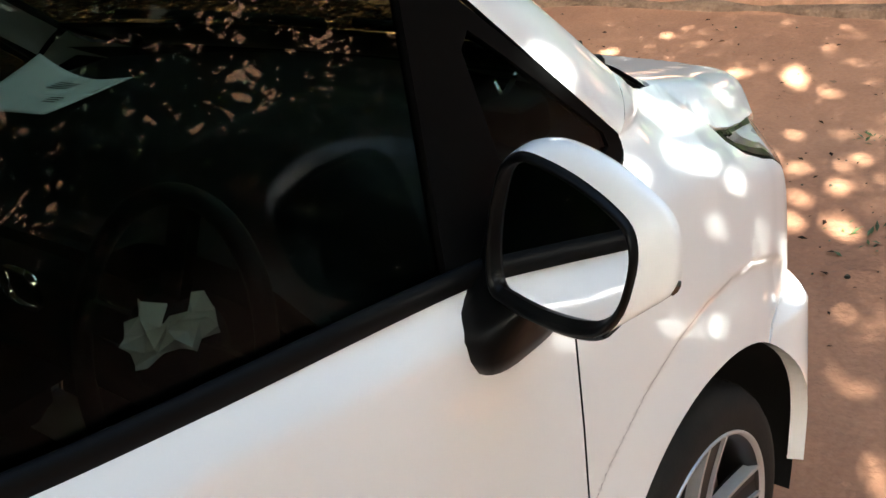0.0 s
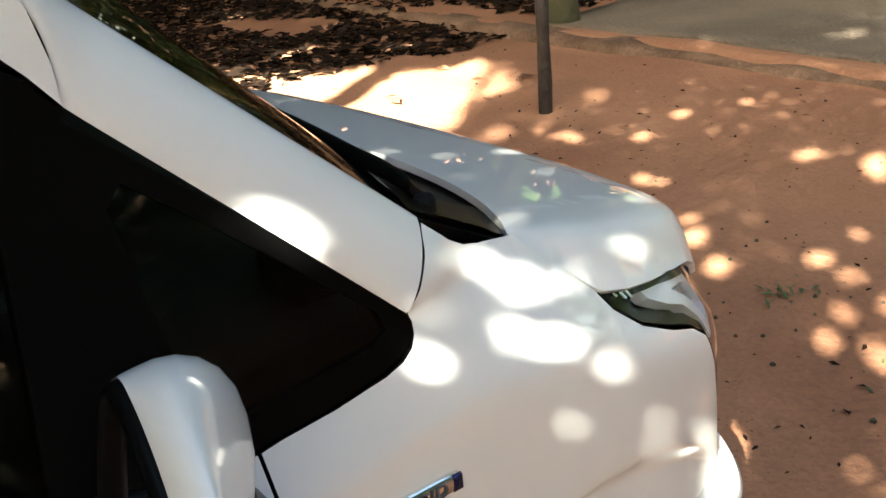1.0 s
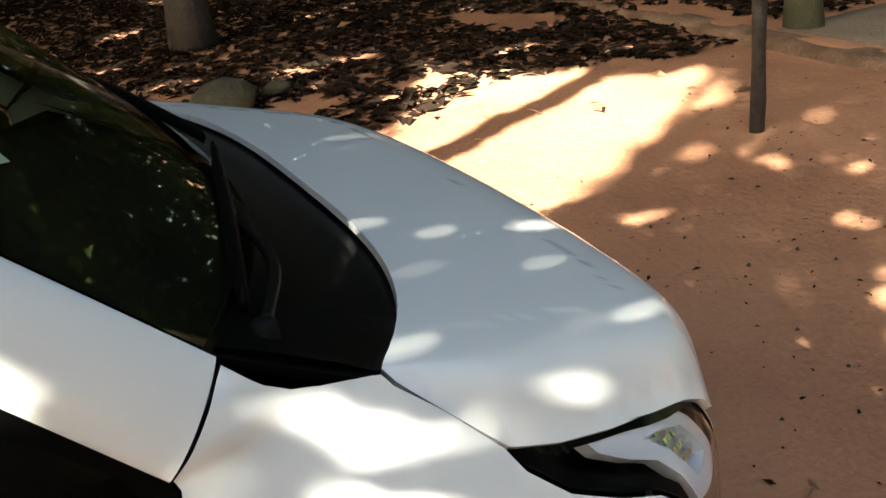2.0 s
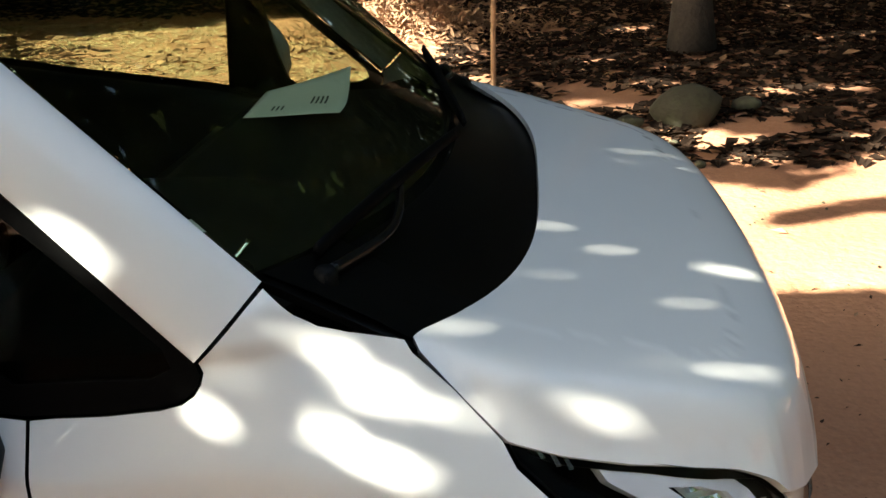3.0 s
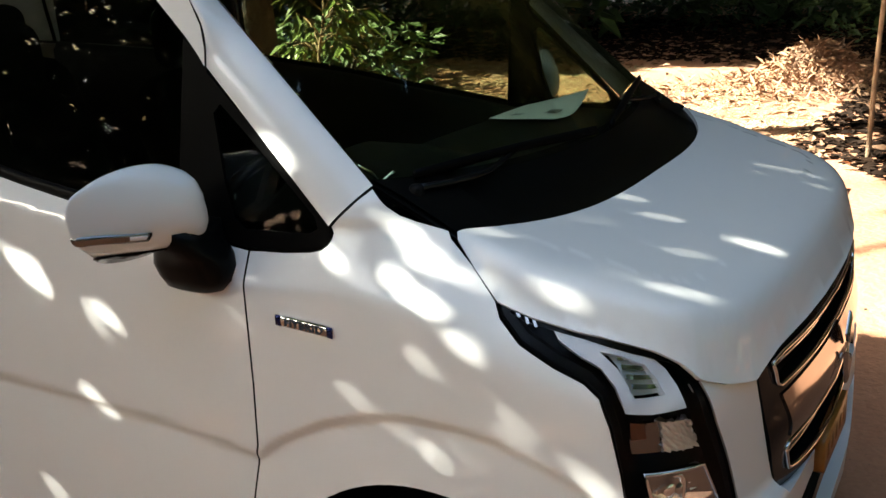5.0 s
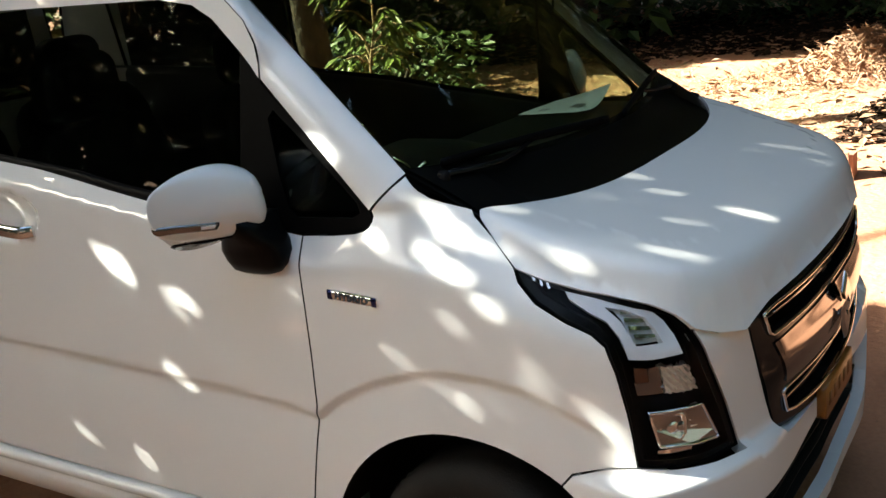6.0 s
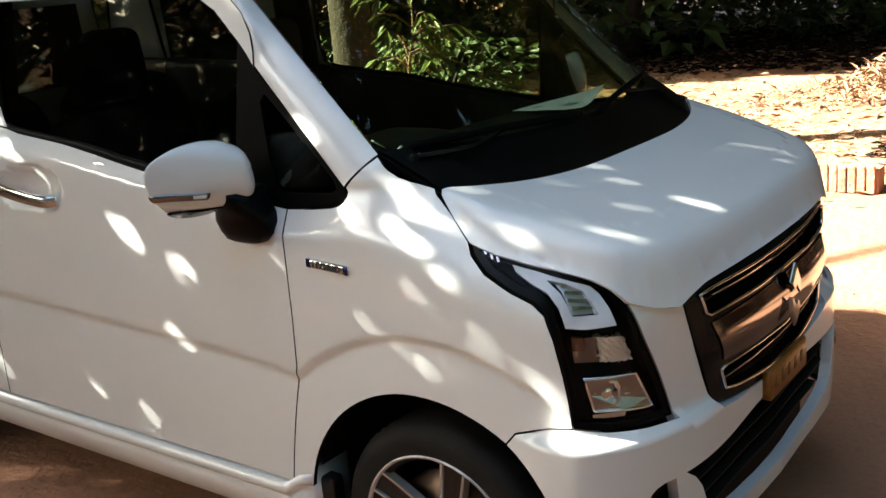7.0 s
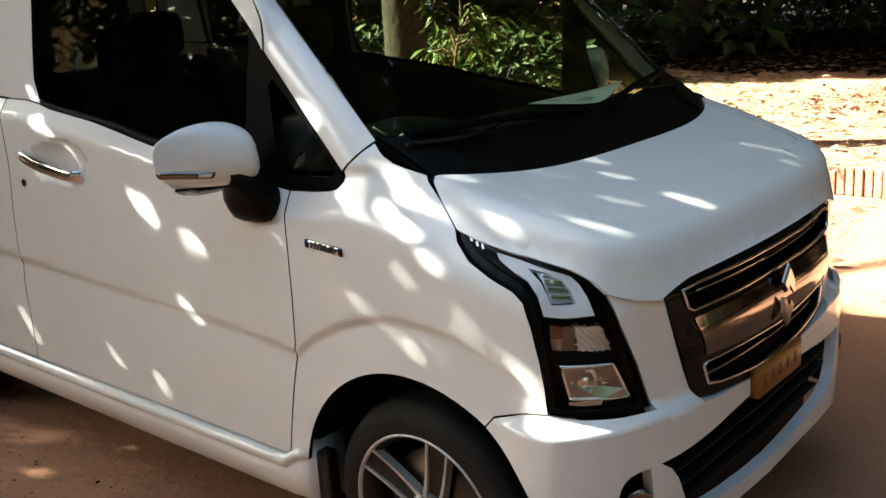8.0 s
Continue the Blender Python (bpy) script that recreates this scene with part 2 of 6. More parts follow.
def skin(s, z, out=0.0):
    """The point of the car's skin at s and z; out: metres outside it."""
    flip = 1
    if s > S_MID:
        s, flip = 2 * S_MID - s, -1
    if s <= 0:
        x, y, nx, ny = s, -0.727, 0.0, -1.0
        y += 0.02 * max(0.0, (-1.9 - s)) ** 2
    else:
        x, y = float(np.interp(s, NS, NX)), float(np.interp(s, NS, NY))
        tx = float(np.interp(s + 0.01, NS, NX) - np.interp(s - 0.01, NS, NX))
        ty = float(np.interp(s + 0.01, NS, NY) - np.interp(s - 0.01, NS, NY))
        if s > S_MID - 0.012:
            tx, ty = 0.0, 1.0
        k = math.hypot(tx, ty)
        nx, ny = ty / k, -tx / k
    d = out - inset(x, z, s)
    return Vector((x + nx * d, (y + ny * d) * flip, z))


def bumper_skin(s, z):
    """The bumper stands proud of the lamps and ends in a shelf below them."""
    c = s if s < S_MID else 2 * S_MID - s
    rise = smooth_step((c - 0.17) / 0.18)
    shelf = smooth_step((0.618 - z) / 0.03)
    return skin(s, z, (0.036 - 0.034 * smooth_step((c - 0.55) / 0.4)) * rise * shelf)


# the bonnet's raised middle ends in a crease; from there it falls to its outer edge
HOOD_CREASE = [(-0.10, -0.60), (0.04, -0.632), (0.14, -0.645), (0.21, -0.628), (0.29, -0.613), (0.365, -0.594), (0.42, -0.552), (0.450, -0.500),
               (0.470, -0.400), (0.479, -0.250), (0.482, 0.0)]
HOOD_EDGE = [(0.012, -0.62, 1.084), (0.020, -0.634, 1.071), (0.060, -0.654, 1.034), (0.109, -0.672, 0.988), (0.165, -0.668, 0.969), (0.234, -0.654, 0.951),
             (0.300, -0.636, 0.936), (0.352, -0.618, 0.922), (0.395, -0.600, 0.898), (0.415, -0.587, 0.872), (0.446, -0.539, 0.850), (0.476, -0.478, 0.836),
             (0.483, -0.440, 0.850), (0.491, -0.384, 0.863), (0.508, -0.246, 0.868), (0.516, -0.12, 0.8695), (0.518, 0.0, 0.870)]
CREASE_A, EDGE_KEYS = np.array(curve(HOOD_CREASE, 240)), np.array(HOOD_EDGE)
EDGE_A = np.array([np.interp(np.linspace(0, len(EDGE_KEYS) - 1, 601), range(len(EDGE_KEYS)), EDGE_KEYS[:, k]) for k in range(3)]).T


def nearest(p, line):
    """Distance to a line of points in plan, and on which side of it p lies."""
    a, d = line[:-1], line[1:] - line[:-1]
    t = (((p - a[:, :2]) * d[:, :2]).sum(1) / (d[:, :2] ** 2).sum(1)).clip(0, 1)
    q = a + t[:, None] * d
    r = np.hypot(q[:, 0] - p[0], q[:, 1] - p[1])
    i = int(r.argmin())
    side_of = d[i, 0] * (p[1] - q[i, 1]) - d[i, 1] * (p[0] - q[i, 0])
    return float(r[i]), side_of


def hood_height(x, y):
    p = np.array((x, -abs(y)))
    z = 1.098 - 0.27 * x + 0.006 * (1 - (y / 0.6) ** 2) - 0.006
    d, sd = nearest(p, CREASE_A)
    d = d if sd < 0 else -d
    if d < -0.09:
        return z
    far = np.hypot(EDGE_A[:, 0] - p[0], EDGE_A[:, 1] - p[1]) + 1e-4
    e, weight = max(0.0, nearest(p, EDGE_KEYS)[0] - 0.0025), (far + 0.004) ** -4
    z_edge = float((EDGE_A[:, 2] * weight).sum() / weight.sum())
    d = soft(d, 0.020)
    u = d / (d + e + 1e-6)
    return z + (z_edge - z) * u ** 0.92


def hood_skin(x, y):
    return Vector((x, y, hood_height(x, y)))


def side_glass(x, z):
    return Vector((x, -0.702 + 0.11 * (z - 1.03) + 0.012 * max(0, -1.6 - x) ** 2, z))


def screen_edge(v):
    return (-0.127 - 0.473 * v, 0.646 - 0.056 * v, 1.154 + 0.436 * v)


def screen(u, v):
    x, y, z = screen_edge(v)
    r = 1 - abs(u) ** 2.3
    return Vector((x + (0.150 - 0.03 * v) * r, y * u, z - 0.028 * (1 - v) * r + 0.03 * v * r))


# ---- panels ----
def inside(pts, poly):
    p = np.asarray(poly)
    q = np.roll(p, -1, 0)
    X, Y = pts[:, 0][:, None], pts[:, 1][:, None]
    cross = ((p[:, 1] > Y) != (q[:, 1] > Y)) & (X < (q[:, 0] - p[:, 0]) * (Y - p[:, 1]) / (q[:, 1] - p[:, 1] + 1e-12) + p[:, 0])
    return cross.sum(1) % 2 == 1


def edge_distance(pts, poly):
    p = np.asarray(poly)
    q = np.roll(p, -1, 0)
    d = q - p
    t = (((pts[:, None] - p) * d).sum(2) / ((d * d).sum(1) + 1e-12)).clip(0, 1)
    return np.hypot(*np.moveaxis(pts[:, None] - p - t[..., None] * d, 2, 0)).min(1)


def area(poly):
    p = np.asarray(poly)
    q = np.roll(p, -1, 0)
    return 0.5 * float((p[:, 0] * q[:, 1] - q[:, 0] * p[:, 1]).sum())


def shrink(poly, d):
    """The outline moved inwards by d."""
    P = [np.array(p, float) for p in poly]
    if area(P) < 0:
        P = P[::-1]
    out = []
    for i, p in enumerate(P):
        a, b = p - P[i - 1], P[(i + 1) % len(P)] - p
        na, nb = np.array((-a[1], a[0])) / (np.hypot(*a) + 1e-9), np.array((-b[1], b[0])) / (np.hypot(*b) + 1e-9)
        m = na + nb
        m /= max(0.35, m @ m / 2)
        out.append(p + m * d)
    return out


def resample(poly, step):
    out = []
    for a, b in zip(poly, [*poly[1:], poly[0]]):
        a, b = np.array(a, float), np.array(b, float)
        n = max(1, math.ceil(np.hypot(*(b - a)) / step))
        out += [a + (b - a) * k / n for k in range(n)]
    return out


from mathutils.geometry import delaunay_2d_cdt


def panel(name, poly, surface, mat, parent, label="", cell=0.02, gap=0.002, thick=0.014, holes=(), mirror=False, rim_mat=None):
    """A sheet with a folded rim: its outline in the surface's own coordinates, its shape from the surface."""
    loops = [resample(shrink(poly, gap), cell * 0.7)]
    for h in holes:
        loops.append(resample(shrink(h, -gap), cell * 0.7))
    P = np.array(loops[0])
    lo, hi = P.min(0), P.max(0)
    gx, gy = np.meshgrid(np.arange(lo[0] + cell / 2, hi[0], cell), np.arange(lo[1] + cell / 2, hi[1], cell))
    g = np.c_[gx.ravel(), gy.ravel()]
    keep = inside(g, P) & (edge_distance(g, P) > cell * 0.45)
    for h in loops[1:]:
        keep &= ~inside(g, h) & (edge_distance(g, h) > cell * 0.45)
    g = g[keep]
    pts, edges = [], []
    for lp in loops:
        b = len(pts)
        pts += [tuple(p) for p in lp]
        edges += [(b + i, b + (i + 1) % len(lp)) for i in range(len(lp))]
    rim = len(pts)
    pts += [tuple(p) for p in g]
    out = delaunay_2d_cdt([Vector(p) for p in pts], edges, [], 1, 1e-6)
    uv, tris = out[0], out[2]
    keep_tri = []
    for t in tris:
        c = np.array([[sum(uv[i][0] for i in t) / 3, sum(uv[i][1] for i in t) / 3]])
        if inside(c, P)[0] and not any(inside(c, h)[0] for h in loops[1:]):
            keep_tri.append(t)
    e = 0.004
    pos, nor = [], []
    for u, v in uv:
        p = surface(u, v)
        n = (surface(u + e, v) - surface(u - e, v)).cross(surface(u, v + e) - surface(u, v - e)).normalized()
        pos.append(p)
        nor.append(n)
    centre = Vector((-0.9, 0, 0.7))
    if sum((p - centre).dot(n) for p, n in zip(pos, nor)) < 0:
        nor = [-n for n in nor]
    verts = list(pos)
    faces = []
    for t in keep_tri:
        a, b, c = (pos[i] for i in t)
        faces.append(tuple(t) if (b - a).cross(c - a).dot(nor[t[0]]) > 0 else tuple(reversed(t)))
    # rim: every edge that one face alone uses
    used = {}
    for f in faces:
        for i, j in zip(f, (*f[1:], f[0])):
            used[(i, j)] = 1
    border = [k for k in used if (k[1], k[0]) not in used]
    if thick:
        deep, normals = {}, list(nor)
        for i, j in border:
            for k in (i, j):
                if k not in deep:
                    deep[k] = len(verts)
                    verts.append(pos[k] - nor[k] * thick)
                    normals.append(nor[k])
            faces.append((j, i, deep[i], deep[j]))
    me = bpy.data.meshes.new(name)
    flip = -1 if mirror else 1
    if mirror:
        verts = [Vector((v.x, -v.y, v.z)) for v in verts]
        faces = [f[::-1] for f in faces]
    me.from_pydata([tuple(v) for v in verts], [], faces)
    n_skin = len(keep_tri)
    custom = []
    for i, p in enumerate(me.polygons):
        p.use_smooth = i < n_skin
        for k in p.vertices:
            if i < n_skin:
                n = nor[k]
                custom.append((n.x, n.y * flip, n.z))
            else:
                custom.append((0, 0, 0))
    if thick:
        me.normals_split_custom_set(custom)
    me.materials.append(mat)
    if mat == PAINT:
        # the folded rim of a painted sheet defaults to black, painting in the gap's shade
        me.materials.append(rim_mat or SEAL_AND_GAP_SHADE)
        for p in me.polygons[n_skin:]:
            p.material_index = 1
    ob = new(name, me)
    ob.parent = parent
    if label:
        tagged(ob, label)
    return ob


def both(name, poly, surface, mat, parent, label="", **more):
    return [panel(name, poly, surface, mat, parent, label, mirror=m, **more) for m in (False, True)]


def slab(ob, depth):
    """Gives a glass sheet its second face."""
    m = ob.modifiers.new("thickness", "SOLIDIFY")
    m.thickness, m.offset, m.use_rim = depth, -1, False
    ob.visible_shadow = False
    return ob
from mathutils.bvhtree import BVHTree


# ---- the car ----
car = thing("car", "pearl white five-door hatchback parked on red earth", "car")
AXLE_X, AXLE_Z, WHEELBASE = -0.018, 0.284, 2.44


def side(x, z):
    return skin(s_of_x(x) if x > 0 else x, z)


def arc_points(cx, r, a0, a1, n):
    return [(cx + r * math.cos(radians(a)), 0.290 + r * math.sin(radians(a))) for a in np.linspace(a0, a1, n)]


REAR_EDGE = [(0.012 + 0.135 * (1 - abs(y / 0.62) ** 3.3), y) for y in np.linspace(0.62, -0.62, 41)]
SEAM = [(0.012, -0.62), (0.020, -0.634), (0.060, -0.654), (0.109, -0.672)]
LAMP_TOP = [(0.109, -0.672), (0.165, -0.668), (0.234, -0.654), (0.300, -0.636), (0.352, -0.618), (0.395, -0.600), (0.415, -0.587)]
HOOD_FRONT = [(0.415, -0.587), (0.446, -0.539), (0.476, -0.478), (0.483, -0.44), (0.491, -0.384), (0.508, -0.246), (0.516, -0.12), (0.518, 0.0)]
half = SEAM[:-1] + LAMP_TOP[:-1] + HOOD_FRONT
hood_outline = REAR_EDGE[:-1] + half + [(x, -y) for x, y in half[-2:0:-1]]
panel("hood", hood_outline, hood_skin, PAINT, car, "white bonnet with a folded front edge", cell=0.0125, gap=0.0022, thick=0.010, rim_mat=PAINT)

INNER = [(0.012, 1.088), (-0.017, 1.094), (-0.050, 1.101), (-0.075, 1.110), (-0.097, 1.124), (-0.127, 1.152)]
PILLAR_SEAM = [(-0.127, 1.152), (-0.142, 1.138), (-0.157, 1.122), (-0.173, 1.106), (-0.189, 1.090)]
QUARTER = [(-0.189, 1.090), (-0.185, 1.079), (-0.187, 1.069), (-0.194, 1.059), (-0.206, 1.051), (-0.228, 1.045), (-0.285, 1.038), (-0.365, 1.033)]
DOOR_SEAM = [(-0.365, 1.033), (-0.366, 0.90), (-0.368, 0.78), (-0.374, 0.66), (-0.384, 0.62), (-0.405, 0.52), (-0.425, 0.42), (-0.438, 0.345)]
LAMP_REAR = [(0.339, 0.630), (0.334, 0.686), (0.326, 0.740), (0.310, 0.816), (0.293, 0.863), (0.267, 0.883), (0.219, 0.903), (0.160, 0.933), (0.123, 0.966), (0.109, 0.990)]
arch = arc_points(-0.018, 0.357, 171, 54, 26)
fender = (DOOR_SEAM + arch + [(0.215, 0.606), (0.288, 0.626)] + LAMP_REAR + [(0.060, 1.040), (0.020, 1.076)] + INNER + PILLAR_SEAM[1:] + QUARTER[1:-1])
both("fender", fender, skin, PAINT, car, "white front wing with a curved crease", cell=0.0095, thick=0.012)

BELT = [(-0.365, 1.033), (-0.457, 1.044), (-0.60, 1.068), (-0.903, 1.111), (-1.092, 1.143), (-1.40, 1.178), (-1.46, 1.19)]
B_SEAM = [(-1.660, 1.20), (-1.655, 1.0), (-1.680, 0.85), (-1.700, 0.605), (-1.690, 0.47), (-1.690, 0.345)]
front_door_poly = BELT + [(-1.55, 1.20)] + B_SEAM + DOOR_SEAM[::-1][:-1]
rear_belt = [(-1.660, 1.20), (-1.9, 1.21), (-2.30, 1.23), (-2.42, 1.24)]
rear_arch = arc_points(AXLE_X - WHEELBASE, 0.355, 20, 172, 26)
rear_door_poly = rear_belt + [(-2.43, 1.0), (-2.40, 0.80), (-2.30, 0.68), (-2.18, 0.60), (-2.11, 0.50), (-2.09, 0.345)] + B_SEAM[::-1][:-1]
rear_wing_poly = ([(-2.42, 1.24), (-2.79, 1.25), (-2.80, 0.40)] + [p for p in rear_arch[::-1] if p[0] > -2.80]
                  + [(-2.09, 0.40), (-2.11, 0.50), (-2.18, 0.60), (-2.30, 0.68), (-2.40, 0.80), (-2.43, 1.0)])


def door_skin(x, z):
    """The car's side, with the hollow for the fingers behind the handle."""
    d = math.hypot((x + 1.375) / 0.105, (z - 1.022 + 0.13 * (x + 1.375)) / 0.062)
    return skin(x, z, -0.012 * (1 - smooth_step((d - 0.45) / 0.5)) if d < 1 else 0.0)


for m in (False, True):
    door = panel("front_door", front_door_poly, door_skin, PAINT, car, "white front door with a pressed waistline", cell=0.014, mirror=m, thick=0.014)
    sgn = -1 if m else 1
    # chrome pull handle over its hollow
    bm = bmesh.new()
    path = curve([(-1.545, -0.728, 1.040), (-1.52, -0.752, 1.038), (-1.43, -0.762, 1.024), (-1.33, -0.760, 1.010), (-1.25, -0.752, 1.001), (-1.222, -0.728, 1.000)], 20)
    rings = []
    for i, p in enumerate(path):
        w = 0.015 + 0.004 * math.sin(math.pi * i / 20)
        rings.append([(p[0], (p[1] + 0.008 * math.cos(a)) * sgn, p[2] + w * math.sin(a)) for a in (2 * math.pi * k / 12 for k in range(12))])
    loft(bm, rings)
    part("handle", bm, CHROME, door, "chrome pull handle")
    bm = bmesh.new()
    ring = [[(-1.575 + 0.012 * r * math.cos(a), (-0.7275 - d) * sgn, 0.948 + 0.012 * r * math.sin(a)) for a in (2 * math.pi * k / 16 for k in range(16))]
            for r, d in ((1, 0.0), (1, 0.003), (0.6, 0.003), (0.5, 0.001))]
    loft(bm, ring)
    part("lock", bm, BLACK_GLOSS, door, "small black key lock")
    # rubber seal along the window's foot
    bm = bmesh.new()
    pts = curve([tuple(side_glass(x, z + 0.004) + Vector((0, -0.006, 0))) for x, z in BELT[1:]], 30)
    rings = []
    for p in pts:
        rings.append([(p[0], (p[1] + dy) * sgn, p[2] + dz) for dy, dz in ((0.006, -0.016), (-0.004, -0.014), (-0.005, 0.004), (0.002, 0.010), (0.008, 0.008))])
    loft(bm, rings)
    part("window_seal", bm, SEAL_AND_GAP_SHADE, door, "black rubber window seal")
    # body coloured frame round the glass
    top = [(-0.447, 1.349), (-0.466, 1.374), (-0.492, 1.403), (-0.53, 1.440), (-0.565, 1.474), (-0.62, 1.505), (-0.72, 1.522), (-1.45, 1.535)]
    outer = [(-0.447, 1.349), (-0.446, 1.380), (-0.453, 1.420), (-0.478, 1.468), (-0.535, 1.520), (-0.62, 1.56), (-0.75, 1.578), (-1.60, 1.588), (-1.640, 1.40), (-1.660, 1.20), (-1.55, 1.20)]
    frame_poly = top + [(-1.485, 1.50), (-1.497, 1.327), (-1.499, 1.261), (-1.474, 1.205), (-1.46, 1.190), (-1.55, 1.20)] + outer[::-1][1:-1]
    panel("door_frame", frame_poly, lambda x, z: side_glass(x, z) + Vector((0, -0.004, 0)), PAINT, door, "white window frame", cell=0.02, mirror=m, gap=0.001)
    glass_poly = [(-0.52, 1.066)] + [(x, z + 0.004) for x, z in BELT[2:]] + [(-1.490, 1.21), (-1.505, 1.30), (-1.492, 1.51)] + [(x, z + 0.006) for x, z in top[::-1][:-3]] + [(-0.50, 1.38)]
    g = panel("window_glass", glass_poly, lambda x, z: side_glass(x, z) + Vector((0, 0.008, 0)), TINTED, door, "dark tinted window glass", cell=0.05, mirror=m, gap=0, thick=0)
    slab(g, 0.004)
    # black corner with the small fixed light
    q_poly = [(-0.535, 1.062)] + [(x, z + 0.002) for x, z in (BELT[1], BELT[0])] + QUARTER[::-1][1:] + [(-0.271, 1.176), (-0.364, 1.263), (-0.447, 1.340), (-0.447, 1.349), (-0.466, 1.372), (-0.50, 1.400)]
    q_hole = [(-0.235, 1.075), (-0.215, 1.085), (-0.222, 1.105), (-0.29, 1.168), (-0.37, 1.242), (-0.42, 1.285), (-0.435, 1.27), (-0.415, 1.15), (-0.395, 1.085), (-0.375, 1.07)]
    panel("window_corner", q_poly, lambda x, z: side_glass(x, z) + Vector((0, 0.001, 0)), BLACK_FILM, door, "black window corner", cell=0.02, mirror=m, gap=0.001, holes=[q_hole])
    g = panel("corner_glass", q_hole, lambda x, z: side_glass(x, z) + Vector((0, 0.004, 0)), TINTED, door, "dark fixed corner glass", cell=0.05, mirror=m, gap=-0.002, thick=0)
    slab(g, 0.004)
    back = panel("rear_door", rear_door_poly, skin, PAINT, car, "white rear door", cell=0.03, mirror=m, thick=0.014)
    rg = [(-1.84, 1.222), (-2.38, 1.245), (-2.36, 1.50), (-1.82, 1.53)]
    rf = [(-1.660, 1.20), (-1.9, 1.21), (-2.42, 1.24), (-2.44, 1.58), (-1.60, 1.588), (-1.640, 1.40)]
    panel("door_frame", rf, side_glass, PAINT, back, "white window frame", cell=0.03, mirror=m, holes=[rg])
    g = panel("window_glass", rg, lambda x, z: side_glass(x, z) + Vector((0, 0.008, 0)), PRIVACY, back, "dark privacy glass", cell=0.06, mirror=m, gap=-0.004, thick=0)
    slab(g, 0.004)
    panel("rear_wing", rear_wing_poly, skin, PAINT, car, "white rear wing", cell=0.03, mirror=m)
    panel("rear_pillar", [(-2.42, 1.24), (-2.44, 1.58), (-2.70, 1.58), (-2.79, 1.25)], side_glass, PAINT, car, "white rear pillar", cell=0.03, mirror=m)
    # sill with a bright upper ledge
    bm = bmesh.new()
    rings = []
    for x in np.linspace(-2.10, -0.372, 40):
        end = smooth_step((x + 0.46) / 0.07)
        y = -0.724 + 0.008 * end
        prof = [(-0.60, 0.342), (y + 0.020, 0.342), (y + 0.002, 0.3405), (y - 0.010, 0.336), (y - 0.017, 0.328), (y - 0.018, 0.318), (y - 0.013, 0.309), (y - 0.006, 0.304), (y - 0.005, 0.298),
                (y - 0.009, 0.291), (y - 0.010, 0.280), (y - 0.004, 0.258), (y + 0.010, 0.222), (y + 0.030, 0.208), (-0.60, 0.205)]
        rings.append([(x, py * sgn, pz + 0.045 * end * (pz > 0.29)) for py, pz in prof])
    loft(bm, rings)
    part("sill", bm, PAINT, car, "white side skirt")
    # dark structure behind the gaps
    for a0, a1 in ((-2.06, -0.405),):
        panel("inner_side", [(a0, 0.35), (a1, 0.35), (-0.36, 0.70), (-0.36, 1.0), (-2.4, 1.0), (-2.4, 0.85)], lambda x, z: skin(x, z, -0.04), BLACK_MATT, car, "dark inner panel", cell=0.08, mirror=m, thick=0)
    panel("inner_wing", [(-0.40, 0.70), (-0.36, 1.02), (-0.12, 1.09), (0.0, 1.04), (0.09, 0.96), (0.30, 0.84), (0.32, 0.66), (-0.02, 0.66)], lambda x, z: skin(x, z, -0.03), BLACK_MATT, car, "dark inner panel", cell=0.05, mirror=m, thick=0)

# ---- windscreen pillars, roof, tail ----
for m in (False, True):
    sgn = -1 if m else 1

    def pillar(v, w):
        x, y, z = screen_edge(v)
        up = Vector((x, -y, z))
        lx, lz = -0.189 - 0.470 * v, 1.090 + 0.463 * v
        if v < 0.55:
            lx, lz = -0.189 - (0.258 / 0.55) * v, 1.090 + (0.259 / 0.55) * v
        else:
            k = (v - 0.55) / 0.45
            lx, lz = -0.447 - 0.175 * k, 1.349 + 0.211 * k
            lx += 0.06 * math.sin(math.pi * k)
        low = side_glass(lx, lz)
        p = low.lerp(up, w)
        out = Vector((0.0, -1.0, 0.0)).lerp(Vector((0.35, -0.8, 0.45)), smooth_step(v / 0.2)).normalized()
        return p + out * 0.015 * max(0.0, 4 * w * (1 - w)) ** 0.8

    panel("windscreen_pillar", [(0.0, 0.0), (1.02, 0.0), (1.02, 1.0), (0.0, 1.0)], pillar, PAINT, car, "white windscreen pillar", cell=0.04, gap=0.003, mirror=m, thick=0.02)


def roof_height(x, y):
    return 1.60 + 0.052 * (1 - ((x + 1.55) / 1.3) ** 2) - 0.055 * abs(y / 0.6) ** 4


